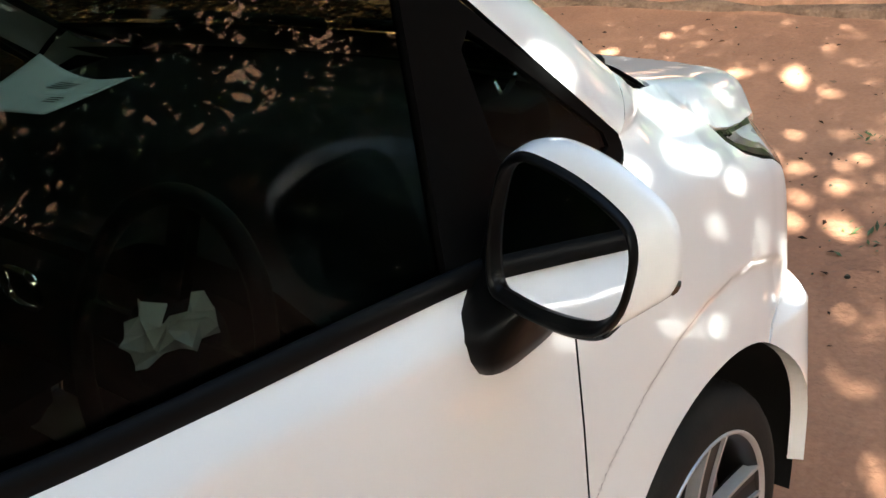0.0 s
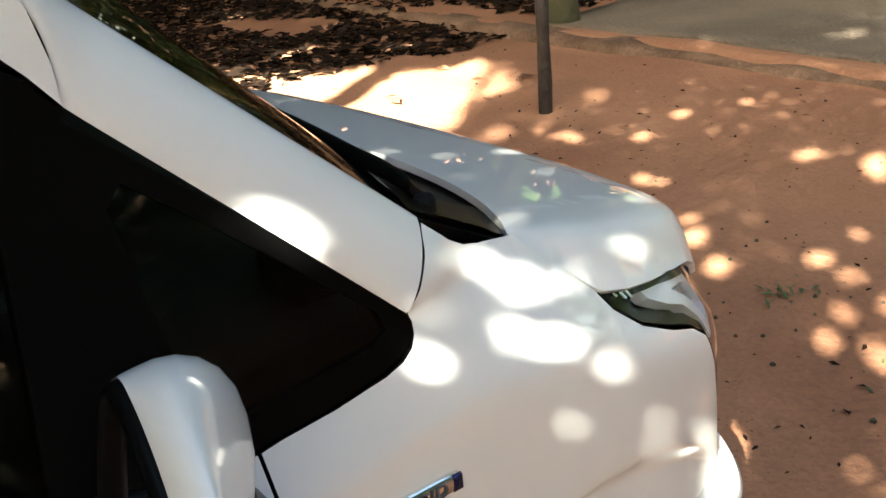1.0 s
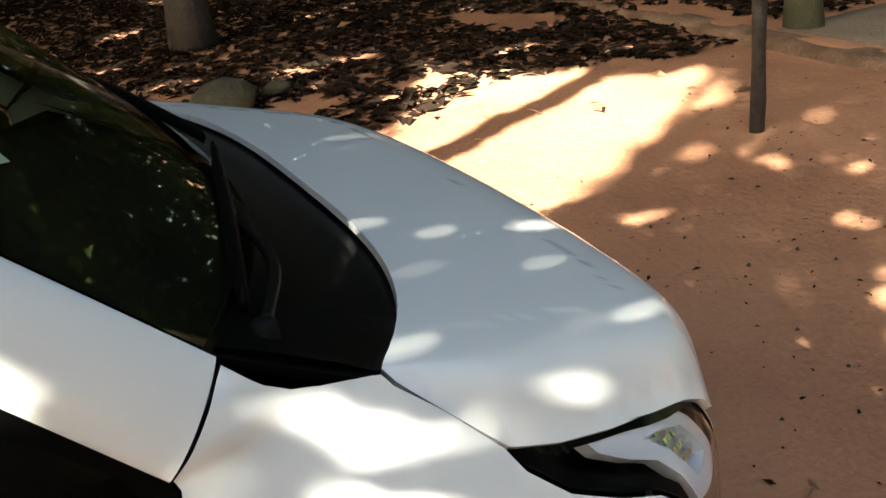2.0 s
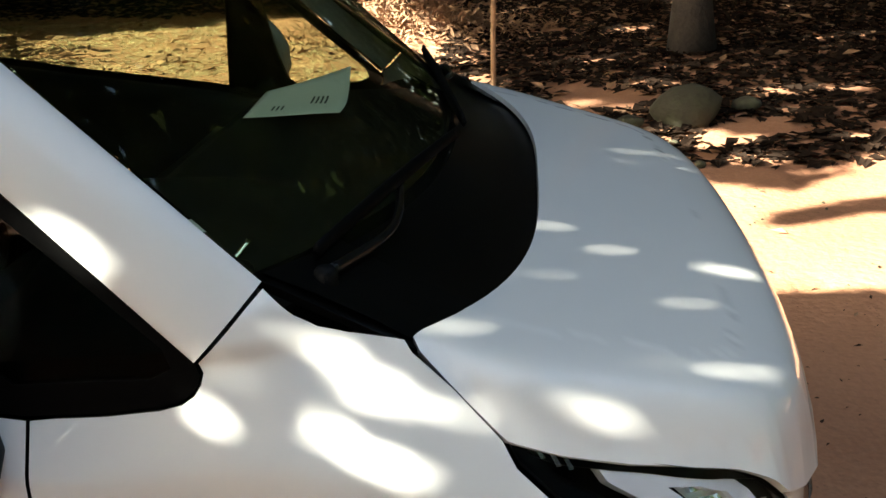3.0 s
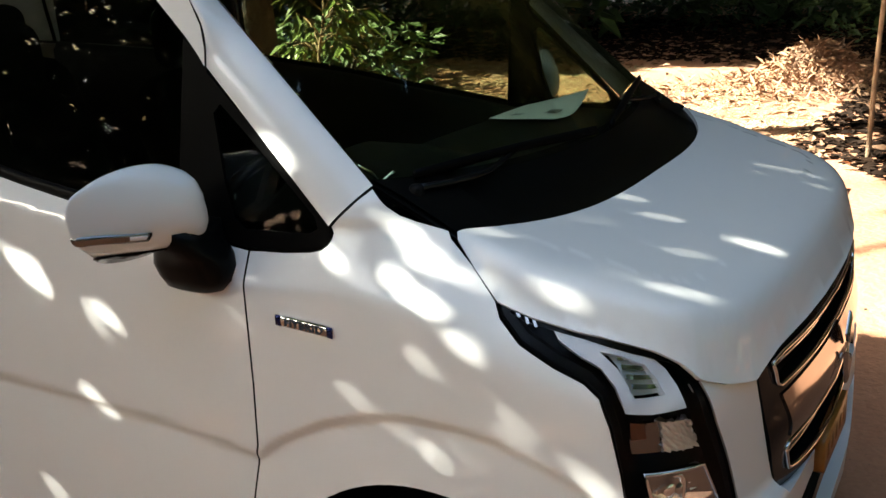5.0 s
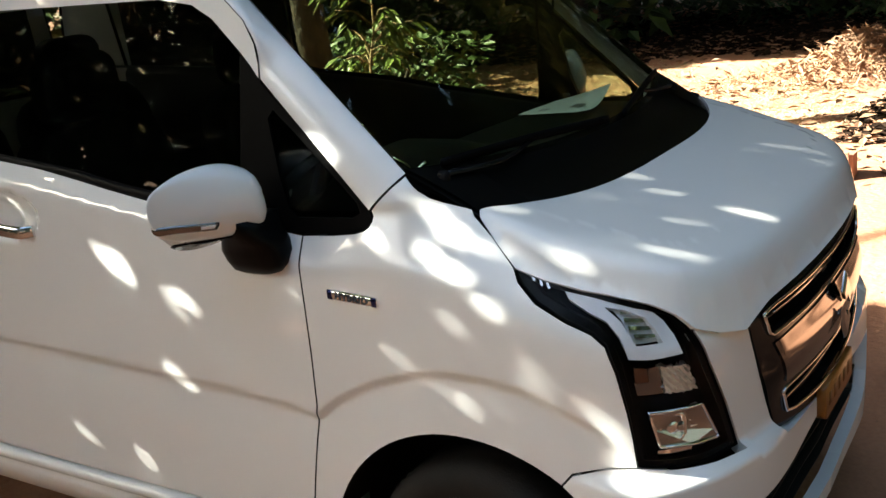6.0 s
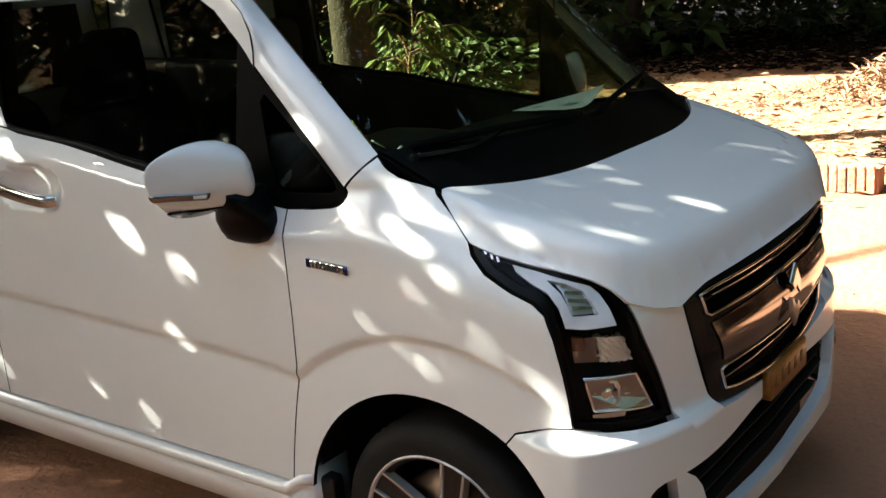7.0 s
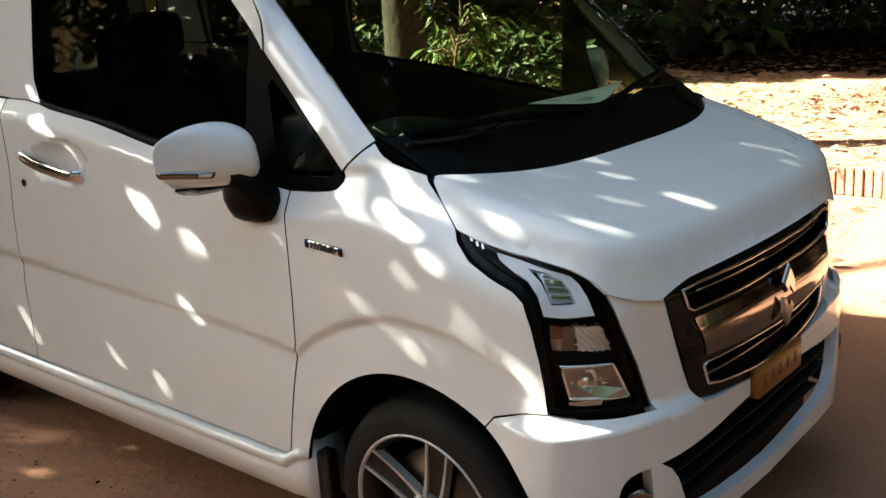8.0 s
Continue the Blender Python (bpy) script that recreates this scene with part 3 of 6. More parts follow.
panel("roof", [(-0.615, -0.585), (-0.53, -0.4), (-0.49, 0), (-0.53, 0.4), (-0.615, 0.585), (-2.70, 0.60), (-2.74, 0), (-2.70, -0.60)],
      lambda x, y: Vector((x, y, roof_height(x, y))), PAINT, car, "white roof", cell=0.06, thick=0.03)
for m in (False, True):
    panel("roof_rail", [(-0.60, 0), (-2.70, 0), (-2.70, 1), (-0.60, 1)],
          lambda x, w: Vector((x, -0.645 + 0.06 * w, 1.575 + 0.045 * math.sin(w * 1.5))), PAINT, car, "white roof edge", cell=0.12, mirror=m, gap=0)
panel("tailgate", [(-0.66, 0.42), (0.66, 0.42), (0.64, 1.20), (0.58, 1.57), (-0.58, 1.57), (-0.64, 1.20)],
      lambda y, z: Vector((-2.80 - 0.03 * math.cos(y * 2) + 0.10 * max(0, z - 1.1) ** 1.5, y, z)), PAINT, car, "white tailgate", cell=0.06,
      holes=[[(-0.54, 1.16), (0.54, 1.16), (0.50, 1.50), (-0.50, 1.50)]])
g = panel("tailgate_glass", [(-0.54, 1.16), (0.54, 1.16), (0.50, 1.50), (-0.50, 1.50)],
          lambda y, z: Vector((-2.79 - 0.03 * math.cos(y * 2) + 0.10 * max(0, z - 1.1) ** 1.5, y, z)), PRIVACY, car, "dark rear window glass", cell=0.1, gap=-0.004, thick=0)
slab(g, 0.004)
panel("rear_bumper", [(-0.70, 0.22), (0.70, 0.22), (0.70, 0.42), (-0.70, 0.42)],
      lambda y, z: Vector((-2.84 + 0.10 * abs(y / 0.7) ** 4, y, z)), PAINT, car, "white rear bumper", cell=0.05)

# windscreen with a black border band, then the scuttle below it
g = panel("windscreen", [(-0.995, 0.0), (0.995, 0.0), (0.995, 1.0), (-0.995, 1.0)], screen, GLASS, car, "clear windscreen glass", cell=0.05, gap=0, thick=0)
slab(g, 0.005)


def scuttle(u, w):
    """From the glass's foot (w = 0) to the bonnet's rear edge (w = 1)."""
    a = screen(u, 0.03) + Vector((0, 0, -0.006))
    y = 0.622 * u
    b = Vector((0.012 + 0.135 * (1 - abs(u) ** 3.3) + 0.012, y, 0))
    b.z = hood_height(b.x, y) - 0.016
    p = a.lerp(b, w)
    p.z -= 0.018 * math.sin(math.pi * w) * (1 - u ** 6)
    return p


panel("scuttle", [(-1.0, 0.0), (1.0, 0.0), (1.0, 1.0), (-1.0, 1.0)], scuttle, BLACK_SATIN, car, "black plastic scuttle panel", cell=0.03, gap=0, thick=0.01)
panel("scuttle_foot", [(-1.0, 0.0), (1.0, 0.0), (1.0, 1.0), (-1.0, 1.0)], lambda u, w: scuttle(u, w) + Vector((0, 0, -0.05)), BLACK_MATT, car, "black scuttle tray", cell=0.1, gap=0, thick=0)
# moulded end pieces of the scuttle
for sgn in (1, -1):
    bm = bmesh.new()
    rings = []
    for k in range(9):
        u = 0.80 + 0.19 * k / 8
        rings.append([(p.x, -sgn * abs(p.y), p.z + h) for p, h in
                      ((scuttle(u, 0.05), 0.005), (scuttle(u, 0.35), 0.009), (scuttle(u, 0.70), 0.008), (scuttle(u, 0.95), 0.003))])
    loft(bm, rings, closed=False)
    ob = part("scuttle_end", bm, BLACK_SATIN, car, "black scuttle end cap")
    weighted(ob)


def wiper(base, mid, tip0, tip1, label):
    bm = bmesh.new()
    tube(bm, curve([base, mid, tuple((Vector(tip0) + Vector(tip1)) / 2)], 14), [0.008 - 0.003 * k / 14 for k in range(15)], 8)
    ob = part("wiper", bm, BLACK_GLOSS, car, label)
    bm = bmesh.new()
    t0, t1 = Vector(tip0), Vector(tip1)
    rings = []
    for k in range(17):
        p = t0.lerp(t1, k / 16) + Vector((0, 0, 0.004 * math.sin(math.pi * k / 16)))
        w = 0.010 * (0.5 + 0.5 * math.sin(math.pi * k / 16))
        rings.append([p + Vector((-w * 0.4, 0, 0.008)), p + Vector((w * 0.4, 0, 0.010)), p + Vector((w, 0, -0.002)), p + Vector((0, 0, -0.010)), p + Vector((-w, 0, -0.002))])
    loft(bm, rings)
    part("wiper_blade", bm, BLACK_FILM, ob, "black rubber wiper blade")
    bm = bmesh.new()
    b = Vector(base)
    loft(bm, [[b + Vector((r * math.cos(a), r * math.sin(a), h)) for a in (2 * math.pi * k / 14 for k in range(14))] for r, h in ((0.013, -0.03), (0.013, 0.002), (0.009, 0.008))])
    part("wiper_pivot", bm, BLACK_MATT, ob, "black wiper pivot")


def on_screen(u, v, lift=0.016):
    return tuple(screen(u, v) + Vector((0.7, 0, 0.7)) * lift)


wiper(tuple(scuttle(-0.93, 0.25) + Vector((0, 0, 0.012))), on_screen(-0.70, -0.02, 0.014), on_screen(-0.90, 0.004), on_screen(-0.06, 0.012), "long black wiper")
wiper(tuple(scuttle(0.86, 0.35) + Vector((0, 0, 0.014))), on_screen(0.62, -0.01, 0.014), on_screen(0.82, 0.030), on_screen(0.06, 0.004), "long black wiper")

# ---- nose: lamps, grille, bumper ----
LAMP_INNER = [(0.474, 0.868), (0.498, 0.798), (0.537, 0.710), (0.574, 0.606)]
LAMP_BOTTOM = [(0.574, 0.606), (0.494, 0.610), (0.413, 0.617), (0.339, 0.630)]
LAMP_CROWN = [(0.109, 0.990), (0.165, 0.973), (0.234, 0.957), (0.301, 0.942), (0.386, 0.926), (0.428, 0.914), (0.449, 0.905), (0.463, 0.889), (0.474, 0.868)]
lamp_poly = LAMP_REAR[:-1] + LAMP_CROWN[:-1] + LAMP_INNER[:-1] + LAMP_BOTTOM[:-1]
for m in (False, True):
    lamp = panel("headlamp", lamp_poly, lambda s, z: skin(s, z, -0.05), BLACK_SATIN, car, "black-cased headlamp with a white light guide", cell=0.01, gap=0.001, thick=0, mirror=m)
    # dark wall of the case between skin and floor
    bm = bmesh.new()
    sg = -1 if m else 1
    ring = resample(shrink(lamp_poly, 0.002), 0.02)
    loft(bm, [[(lambda p: (p.x, p.y * sg, p.z))(skin(s, z, d)) for s, z in ring] for d in (-0.001, -0.05)], cap=False)
    part("lamp_case", bm, BLACK_SATIN, lamp, "gloss black lamp case")
    rim_out, rim_in = shrink(lamp_poly, 0.001), shrink(lamp_poly, 0.014)
    panel("lamp_border", rim_out, lambda s, z: skin(s, z, -0.009), BLACK_SATIN, lamp, "black lamp border", cell=0.01, gap=0, thick=0.003, mirror=m, holes=[rim_in])
    guide = [(0.205, 0.953), (0.278, 0.939), (0.330, 0.929), (0.376, 0.917), (0.404, 0.905), (0.421, 0.890), (0.434, 0.865), (0.444, 0.830), (0.379, 0.831), (0.334, 0.836), (0.328, 0.853), (0.318, 0.873), (0.290, 0.899), (0.255, 0.914), (0.218, 0.936)]
    slot = [(0.284, 0.921), (0.335, 0.914), (0.382, 0.900), (0.398, 0.880), (0.408, 0.856), (0.352, 0.857), (0.340, 0.877), (0.322, 0.897)]
    panel("light_guide", guide, lambda s, z: skin(s, z, -0.011), LIGHT_GUIDE, lamp, "white L-shaped light guide", cell=0.012, gap=0, thick=0.02, mirror=m, holes=[slot])
    for k in range(4):
        z0 = 0.910 - 0.0135 * k
        s0 = 0.318 + 0.011 * k
        panel("lamp_fin", [(s0, z0 + 0.004), (s0 + 0.058, z0 - 0.001), (s0 + 0.060, z0 - 0.007), (s0 + 0.002, z0 - 0.003)], lambda s, z: skin(s, z, -0.020), CHROME, lamp, "chrome lamp fin", cell=0.02, gap=0, thick=0.012, mirror=m)
    panel("lamp_floor", slot, lambda s, z: skin(s, z, -0.030), REFLECTOR, lamp, "satin lamp reflector", cell=0.02, gap=-0.003, thick=0, mirror=m)
    for k, (s0, high) in enumerate(((0.140, 0.010), (0.156, 0.013), (0.170, 0.012))):
        z0 = 0.976 - 0.0055 * k
        panel("tip_bar", [(s0, z0), (s0 + 0.005, z0 - 0.001), (s0 + 0.012, z0 - high), (s0 + 0.007, z0 - high)], lambda s, z: skin(s, z, -0.0075), EMBLEM, lamp,
              "thin chrome bar in the lamp's tip", cell=0.02, gap=0, thick=0.006, mirror=m)
    panel("turn_signal", [(0.345, 0.812), (0.374, 0.808), (0.377, 0.782), (0.347, 0.782)], lambda s, z: skin(s, z, -0.030), AMBER, lamp, "amber turn signal", cell=0.02, gap=0, thick=0.01, mirror=m)
    panel("reflector_upper", [(0.405, 0.806), (0.469, 0.798), (0.494, 0.744), (0.412, 0.753)], lambda s, z: skin(s, z, -0.030 + 0.004 * math.sin(s * 420) * math.sin(z * 420)), REFLECTOR, lamp, "faceted chrome reflector", cell=0.005, gap=0, thick=0.01, mirror=m)
    panel("reflector_side", [(0.345, 0.780), (0.378, 0.780), (0.377, 0.806), (0.403, 0.806), (0.410, 0.753), (0.350, 0.757)], lambda s, z: skin(s, z, -0.034), DARK_CHROME, lamp, "smoked reflector beside the turn signal", cell=0.02, gap=0, thick=0.01, mirror=m)
    bm = bmesh.new()
    bowl = [(0.367, 0.730), (0.483, 0.722), (0.526, 0.640), (0.386, 0.660)]
    mid = [sum(p[i] for p in bowl) / 4 for i in (0, 1)]
    rings = []
    for k, d in ((1.0, -0.012), (0.96, -0.020), (0.75, -0.040), (0.45, -0.058), (0.22, -0.064)):
        loop = resample([(mid[0] + (p[0] - mid[0]) * k, mid[1] + (p[1] - mid[1]) * k) for p in bowl], 0.02 * k)
        n = 16
        rr = [np.array(bowl[i // 4]) * (1 - (i % 4) / 4) + np.array(bowl[(i // 4 + 1) % 4]) * ((i % 4) / 4) for i in range(n)]
        rings.append([(lambda p: (p.x, p.y * sg, p.z))(skin(mid[0] + (q[0] - mid[0]) * k, mid[1] + (q[1] - mid[1]) * k, d)) for q in rr])
    loft(bm, rings)
    part("reflector_lower", bm, EMBLEM, lamp, "smoked reflector bowl", smooth=False)
    edge = resample(bowl, 0.012)
    pts = [(lambda p: Vector((p.x, p.y * sg, p.z)))(skin(q[0], q[1], -0.012)) for q in edge]
    bm = bmesh.new()
    tube(bm, pts + [pts[0], pts[1]], 0.0035, 6, cap=False)
    part("lamp_frame", bm, CHROME, lamp, "chrome frame round the lower lamp")
    c0 = skin(mid[0], mid[1], -0.06)
    c1 = skin(mid[0], mid[1], -0.015)
    bm = bmesh.new()
    tube(bm, [(c0.x, c0.y * sg, c0.z), tuple((c0.x * 0.3 + c1.x * 0.7, (c0.y * 0.3 + c1.y * 0.7) * sg, c0.z)), (c1.x, c1.y * sg, c1.z)], [0.022, 0.022, 0.010], 16)
    part("bulb_shield", bm, EMBLEM, lamp, "smoked bulb shield")
    # projector in a chrome surround beside faceted strips
    def lamp_at(s, z, d):
        p = skin(s, z, d)
        return Vector((p.x, p.y * sg, p.z))

    bm = bmesh.new()
    ring = [lamp_at(0.416 + 0.027 * math.copysign(abs(math.cos(a)) ** 0.6, math.cos(a)), 0.690 + 0.026 * math.copysign(abs(math.sin(a)) ** 0.6, math.sin(a)), -0.020) for a in (2 * math.pi * k / 24 for k in range(26))]
    tube(bm, ring, 0.006, 8, cap=False)
    part("projector_ring", bm, CHROME, lamp, "chrome projector surround")
    bm = bmesh.new()
    loft(bm, [[lamp_at(0.416 + r * math.cos(a), 0.690 + r * math.sin(a), d) for a in (2 * math.pi * k / 24 for k in range(24))] for r, d in ((0.022, -0.030), (0.019, -0.022), (0.012, -0.017), (0.004, -0.015))])
    part("projector_lens", bm, CHROME, lamp, "bright projector lens")
    for k in range(4):
        bm = bmesh.new()
        z0 = 0.712 - 0.014 * k
        loft(bm, [[lamp_at(s, z0 + dz, d) for dz, d in ((0.004, -0.034), (0.004, -0.022), (-0.004, -0.018), (-0.004, -0.034))] for s in np.linspace(0.452 + 0.004 * k, 0.490 + 0.007 * k, 5)])
        part("reflector_strip", bm, REFLECTOR, lamp, "bright reflector strip", smooth=False)
    panel("lamp_strip", [(0.384, 0.648), (0.465, 0.644), (0.458, 0.629), (0.386, 0.634)], lambda s, z: skin(s, z, -0.022), CHROME, lamp, "chrome strip at the lamp's foot", cell=0.02, gap=0, thick=0.01, mirror=m)
    g = panel("lamp_lens", lamp_poly, lambda s, z: skin(s, z, -0.0035), LENS, lamp, "clear lamp lens", cell=0.01, gap=0.004, thick=0, mirror=m)
    slab(g, 0.002)

GR_TOP = [(0.617, 0.838), (0.630, 0.848), (0.652, 0.856), (0.713, 0.861), (0.856, 0.862), (S_MID, 0.863)]
GR_SIDE = [(0.722, 0.576), (0.702, 0.597), (0.676, 0.657), (0.652, 0.723), (0.626, 0.801)]
GR_FOOT = [(S_MID, 0.545), (0.934, 0.553), (0.783, 0.566), (0.722, 0.576)]


def whole(halfline):
    """An outline and its mirror image about the nose's middle."""
    return halfline + [(2 * S_MID - s, z) for s, z in halfline[::-1] if s < S_MID - 1e-6]


grille_poly = whole([(S_MID, 0.545)] + GR_FOOT[1:-1] + GR_SIDE + GR_TOP)


def grille_skin(s, z):
    c = s if s < S_MID else 2 * S_MID - s
    bulge = 0.016 * smooth_step((c - 0.63) / 0.1) * math.exp(-((z - 0.715) / 0.055) ** 2)
    return skin(s, z, 0.002 + bulge)


grille = panel("grille", grille_poly, grille_skin, BLACK_GLOSS, car, "gloss black grille with chrome-edged slots", cell=0.016, thick=0.03,
               holes=[whole([(S_MID, 0.788), (0.86, 0.785), (0.700, 0.785), (0.684, 0.795), (0.668, 0.838), (0.72, 0.842), (0.86, 0.843), (S_MID, 0.844)]),
                      whole([(S_MID, 0.570), (0.933, 0.578), (0.80, 0.592), (0.755, 0.603), (0.737, 0.650), (0.75, 0.657), (0.864, 0.656), (S_MID, 0.650)])])
panel("grille_bar", whole([(S_MID, 0.660), (0.86, 0.668), (0.735, 0.676), (0.70, 0.770), (0.86, 0.774), (S_MID, 0.776)]),
      lambda s, z: grille_skin(s, z) + Vector((0.004, 0, 0)), DARK_CHROME, grille, "smoked chrome grille bar", cell=0.016, gap=0, thick=0.006)
for name, outline in (("upper_slot", whole([(S_MID, 0.788), (0.86, 0.785), (0.700, 0.785), (0.684, 0.795), (0.668, 0.838), (0.72, 0.842), (0.86, 0.843), (S_MID, 0.844)])),
                      ("lower_slot", whole([(S_MID, 0.570), (0.933, 0.578), (0.80, 0.592), (0.755, 0.603), (0.737, 0.650), (0.75, 0.657), (0.864, 0.656), (S_MID, 0.650)]))):
    panel(name, outline, lambda s, z: skin(s, z, -0.045), BLACK_MATT, grille, "black slotted insert", cell=0.03, gap=-0.01, thick=0)
    bm = bmesh.new()
    ring = resample(shrink(outline, 0.001), 0.012)
    pts = [skin(s, z, 0.006) for s, z in ring]
    n = len(pts)
    rings = []
    for i in range(n + 1):
        p, d = pts[i % n], (pts[(i + 1) % n] - pts[i - 1]).normalized()
        o = Vector((p.x + 0.4, p.y * 0.2, 0)).normalized()
        b = d.cross(o).normalized()
        rings.append([p + o * 0.005 * math.cos(a) + b * 0.0035 * math.sin(a) for a in (2 * math.pi * k / 6 for k in range(6))])
    loft(bm, rings, cap=False)
    part("slot_trim", bm, CHROME, grille, "chrome slot outline")
    lo = min(z for _, z in outline)
    hi = max(z for _, z in outline)
    zc = (lo + hi) / 2
    bm = bmesh.new()
    ss = np.linspace(0.73 if "lower" in name else 0.70, 2 * S_MID - (0.73 if "lower" in name else 0.70), 48)
    loft(bm, [[skin(s, zc + dz, dd) for dz, dd in ((-0.006, -0.035), (-0.004, -0.010), (0.002, -0.006), (0.007, -0.012), (0.007, -0.035))] for s in ss])
    part("slat", bm, BLACK_GLOSS, grille, "gloss black grille slat")
    bm = bmesh.new()
    loft(bm, [[skin(s, zc + dz, dd) for dz, dd in ((0.0035, -0.008), (0.0045, -0.004), (0.0065, -0.006), (0.006, -0.012))] for s in ss[2:22]])
    part("slat_trim", bm, CHROME, grille, "thin chrome slat line")
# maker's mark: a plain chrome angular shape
bm = bmesh.new()
for pts in ([(0.0, 0.062), (0.034, 0.028), (0.034, -0.004), (0.0, 0.022), (-0.012, 0.012), (-0.034, 0.030)],
            [(0.0, -0.062), (-0.034, -0.028), (-0.034, 0.004), (0.0, -0.022), (0.012, -0.012), (0.034, -0.030)]):
    loft(bm, [[Vector((0.541 + dx, y * k * 0.95, 0.722 + z * 1.25 * k)) for y, z in pts] for dx, k in ((0.0, 1.05), (0.006, 1.0), (0.009, 0.86))])
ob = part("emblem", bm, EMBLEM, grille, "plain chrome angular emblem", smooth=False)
weighted(ob, 0.002)

# bumper, in one piece with the cheeks beside the grille
cheek = [(0.474, 0.866), (0.617, 0.838)]
intake = whole([(S_MID, 0.298), (0.963, 0.298), (0.85, 0.307), (0.771, 0.318), (0.71, 0.330), (0.672, 0.345), (0.645, 0.381), (0.622, 0.44), (0.600, 0.470), (0.572, 0.490),
                (0.679, 0.491), (0.766, 0.493), (0.88, 0.501), (0.979, 0.508), (S_MID, 0.508)])
fog = [(0.462, 0.40), (0.464, 0.440), (0.470, 0.462), (0.478, 0.476), (0.490, 0.484), (0.508, 0.488), (0.538, 0.488), (0.541, 0.465), (0.545, 0.425), (0.550, 0.36), (0.51, 0.33)]
bumper_half = ([(S_MID, 0.253), (0.95, 0.253), (0.80, 0.256), (0.70, 0.260), (0.62, 0.258), (0.50, 0.245), (0.338, 0.225)]
               + arc_points(-0.018, 0.357, -6, 54, 14) + [(0.215, 0.606), (0.288, 0.626), (0.339, 0.630)] + LAMP_BOTTOM[::-1][1:]
               + LAMP_INNER[::-1][1:] + GR_TOP[:1] + GR_SIDE[::-1] + GR_FOOT[::-1][1:])
bumper_poly = whole([(s, z) for s, z in bumper_half])
fog_m = [(2 * S_MID - s, z) for s, z in fog]


def bumper_front(s, z):
    c = s if s < S_MID else 2 * S_MID - s
    if z > 0.62 or (c > 0.6 and z > 0.575):
        a = smooth_step((z - 0.575) / 0.045)
        return bumper_skin(s, z).lerp(skin(s, z), a)
    return bumper_skin(s, z)


bumper = panel("front_bumper", bumper_poly, bumper_front, PAINT, car, "white front bumper with a black intake", cell=0.013, thick=0.03, holes=[intake, fog, fog_m], rim_mat=PAINT)
panel("intake_floor", intake, lambda s, z: bumper_skin(s, z) + Vector((-0.09, 0, 0)), BLACK_MATT, bumper, "black intake floor", cell=0.04, gap=-0.03, thick=0)
for k in range(4):
    z = 0.345 + 0.042 * k
    bm = bmesh.new()
    loft(bm, [[bumper_skin(s, z + dz) + Vector((dx, 0, 0)) for dz, dx in ((-0.005, -0.07), (-0.004, -0.03), (0.004, -0.028), (0.006, -0.07))] for s in np.linspace(0.64 + 0.03 * (k == 0) * 2, 2 * S_MID - 0.64 - 0.06 * (k == 0), 40)])
    part("intake_slat", bm, BLACK_MATT, bumper, "black intake slat")
for m in (False, True):
    panel("fog_pocket", fog, lambda s, z: bumper_skin(s, z) * 1.0 + Vector((-0.035, 0.02, 0)), BLACK_MATT, bumper, "black corner pocket", cell=0.03, gap=-0.012, thick=0, mirror=m)
    bm = bmesh.new()
    sg = -1 if m else 1
    c = bumper_skin(0.512, 0.415)
    c.y *= sg
    dirv = Vector((0.75, -0.66 * sg, 0))
    tube(bm, [c - dirv * 0.03, c - dirv * 0.006, c - dirv * 0.004], [0.030, 0.030, 0.024], 18)
    part("fog_lamp", bm, DARK_CHROME, bumper, "small round fog lamp")
# amber plate with plain bars for its characters
bm = bmesh.new()
corner = [(a * 0.128, b * 0.037) for a, b in ((-1, -0.8), (-1, 0.8), (-0.96, 1), (0.96, 1), (1, 0.8), (1, -0.8), (0.96, -1), (-0.96, -1))]
loft(bm, [[(x, y * k, 0.536 + h * k) for y, h in corner] for x, k in ((0.512, 1.0), (0.531, 1.0), (0.533, 0.985))])
plate = part("number_plate", bm, PLATE, car, "faded amber number plate")
for k in range(5):
    bm = bmesh.new()
    y = -0.088 + 0.044 * k
    box(bm, (0.5328, y - 0.010, 0.521), (0.5336, y + 0.010, 0.551))
    part("plate_bar", bm, PLATE_INK, plate, "plain dark bar")

# ---- badge with its word ----
b0, b1 = skin(-0.294, 0.922), skin(-0.174, 0.914)
bm = bmesh.new()
rings = []
for k in range(13):
    u = k / 12
    w = 0.0115 * (0.82 + 0.18 * math.sin(math.pi * min(1, max(0, u * 6 if u < 0.17 else (1 - u) * 6)) / 2))
    p = b0.lerp(b1, u)
    rings.append([p + Vector((0, dy, dz * w)) for dy, dz in ((0.004, -1), (-0.005, -0.9), (-0.0075, -0.6), (-0.0075, 0.6), (-0.005, 0.9), (0.004, 1))])
loft(bm, rings)
badge = part("badge", bm, CHROME, car, "chrome side badge with dark ends")
for u0, u1 in ((0.0, 0.09), (0.91, 1.0)):
    bm = bmesh.new()
    p, q = b0.lerp(b1, u0), b0.lerp(b1, u1)
    loft(bm, [[r + Vector((0, -0.0082, h)) for h in (-0.008, 0.008)] + [r + Vector((0, -0.0055, h)) for h in (0.0105, -0.0105)] for r in (p, q)])
    part("badge_end", bm, BADGE_BLUE, badge, "dark blue badge end")
fc = bpy.data.curves.new("word", "FONT")
fc.body, fc.size, fc.extrude, fc.align_x, fc.align_y = "HYBRID", 0.0215, 0.0012, "CENTER", "CENTER"
fc.space_character = 1.12
tmp = bpy.data.objects.new("word", fc)
scene.collection.objects.link(tmp)
me = bpy.data.meshes.new_from_object(tmp)
bpy.data.objects.remove(tmp)
me.materials.append(INK)
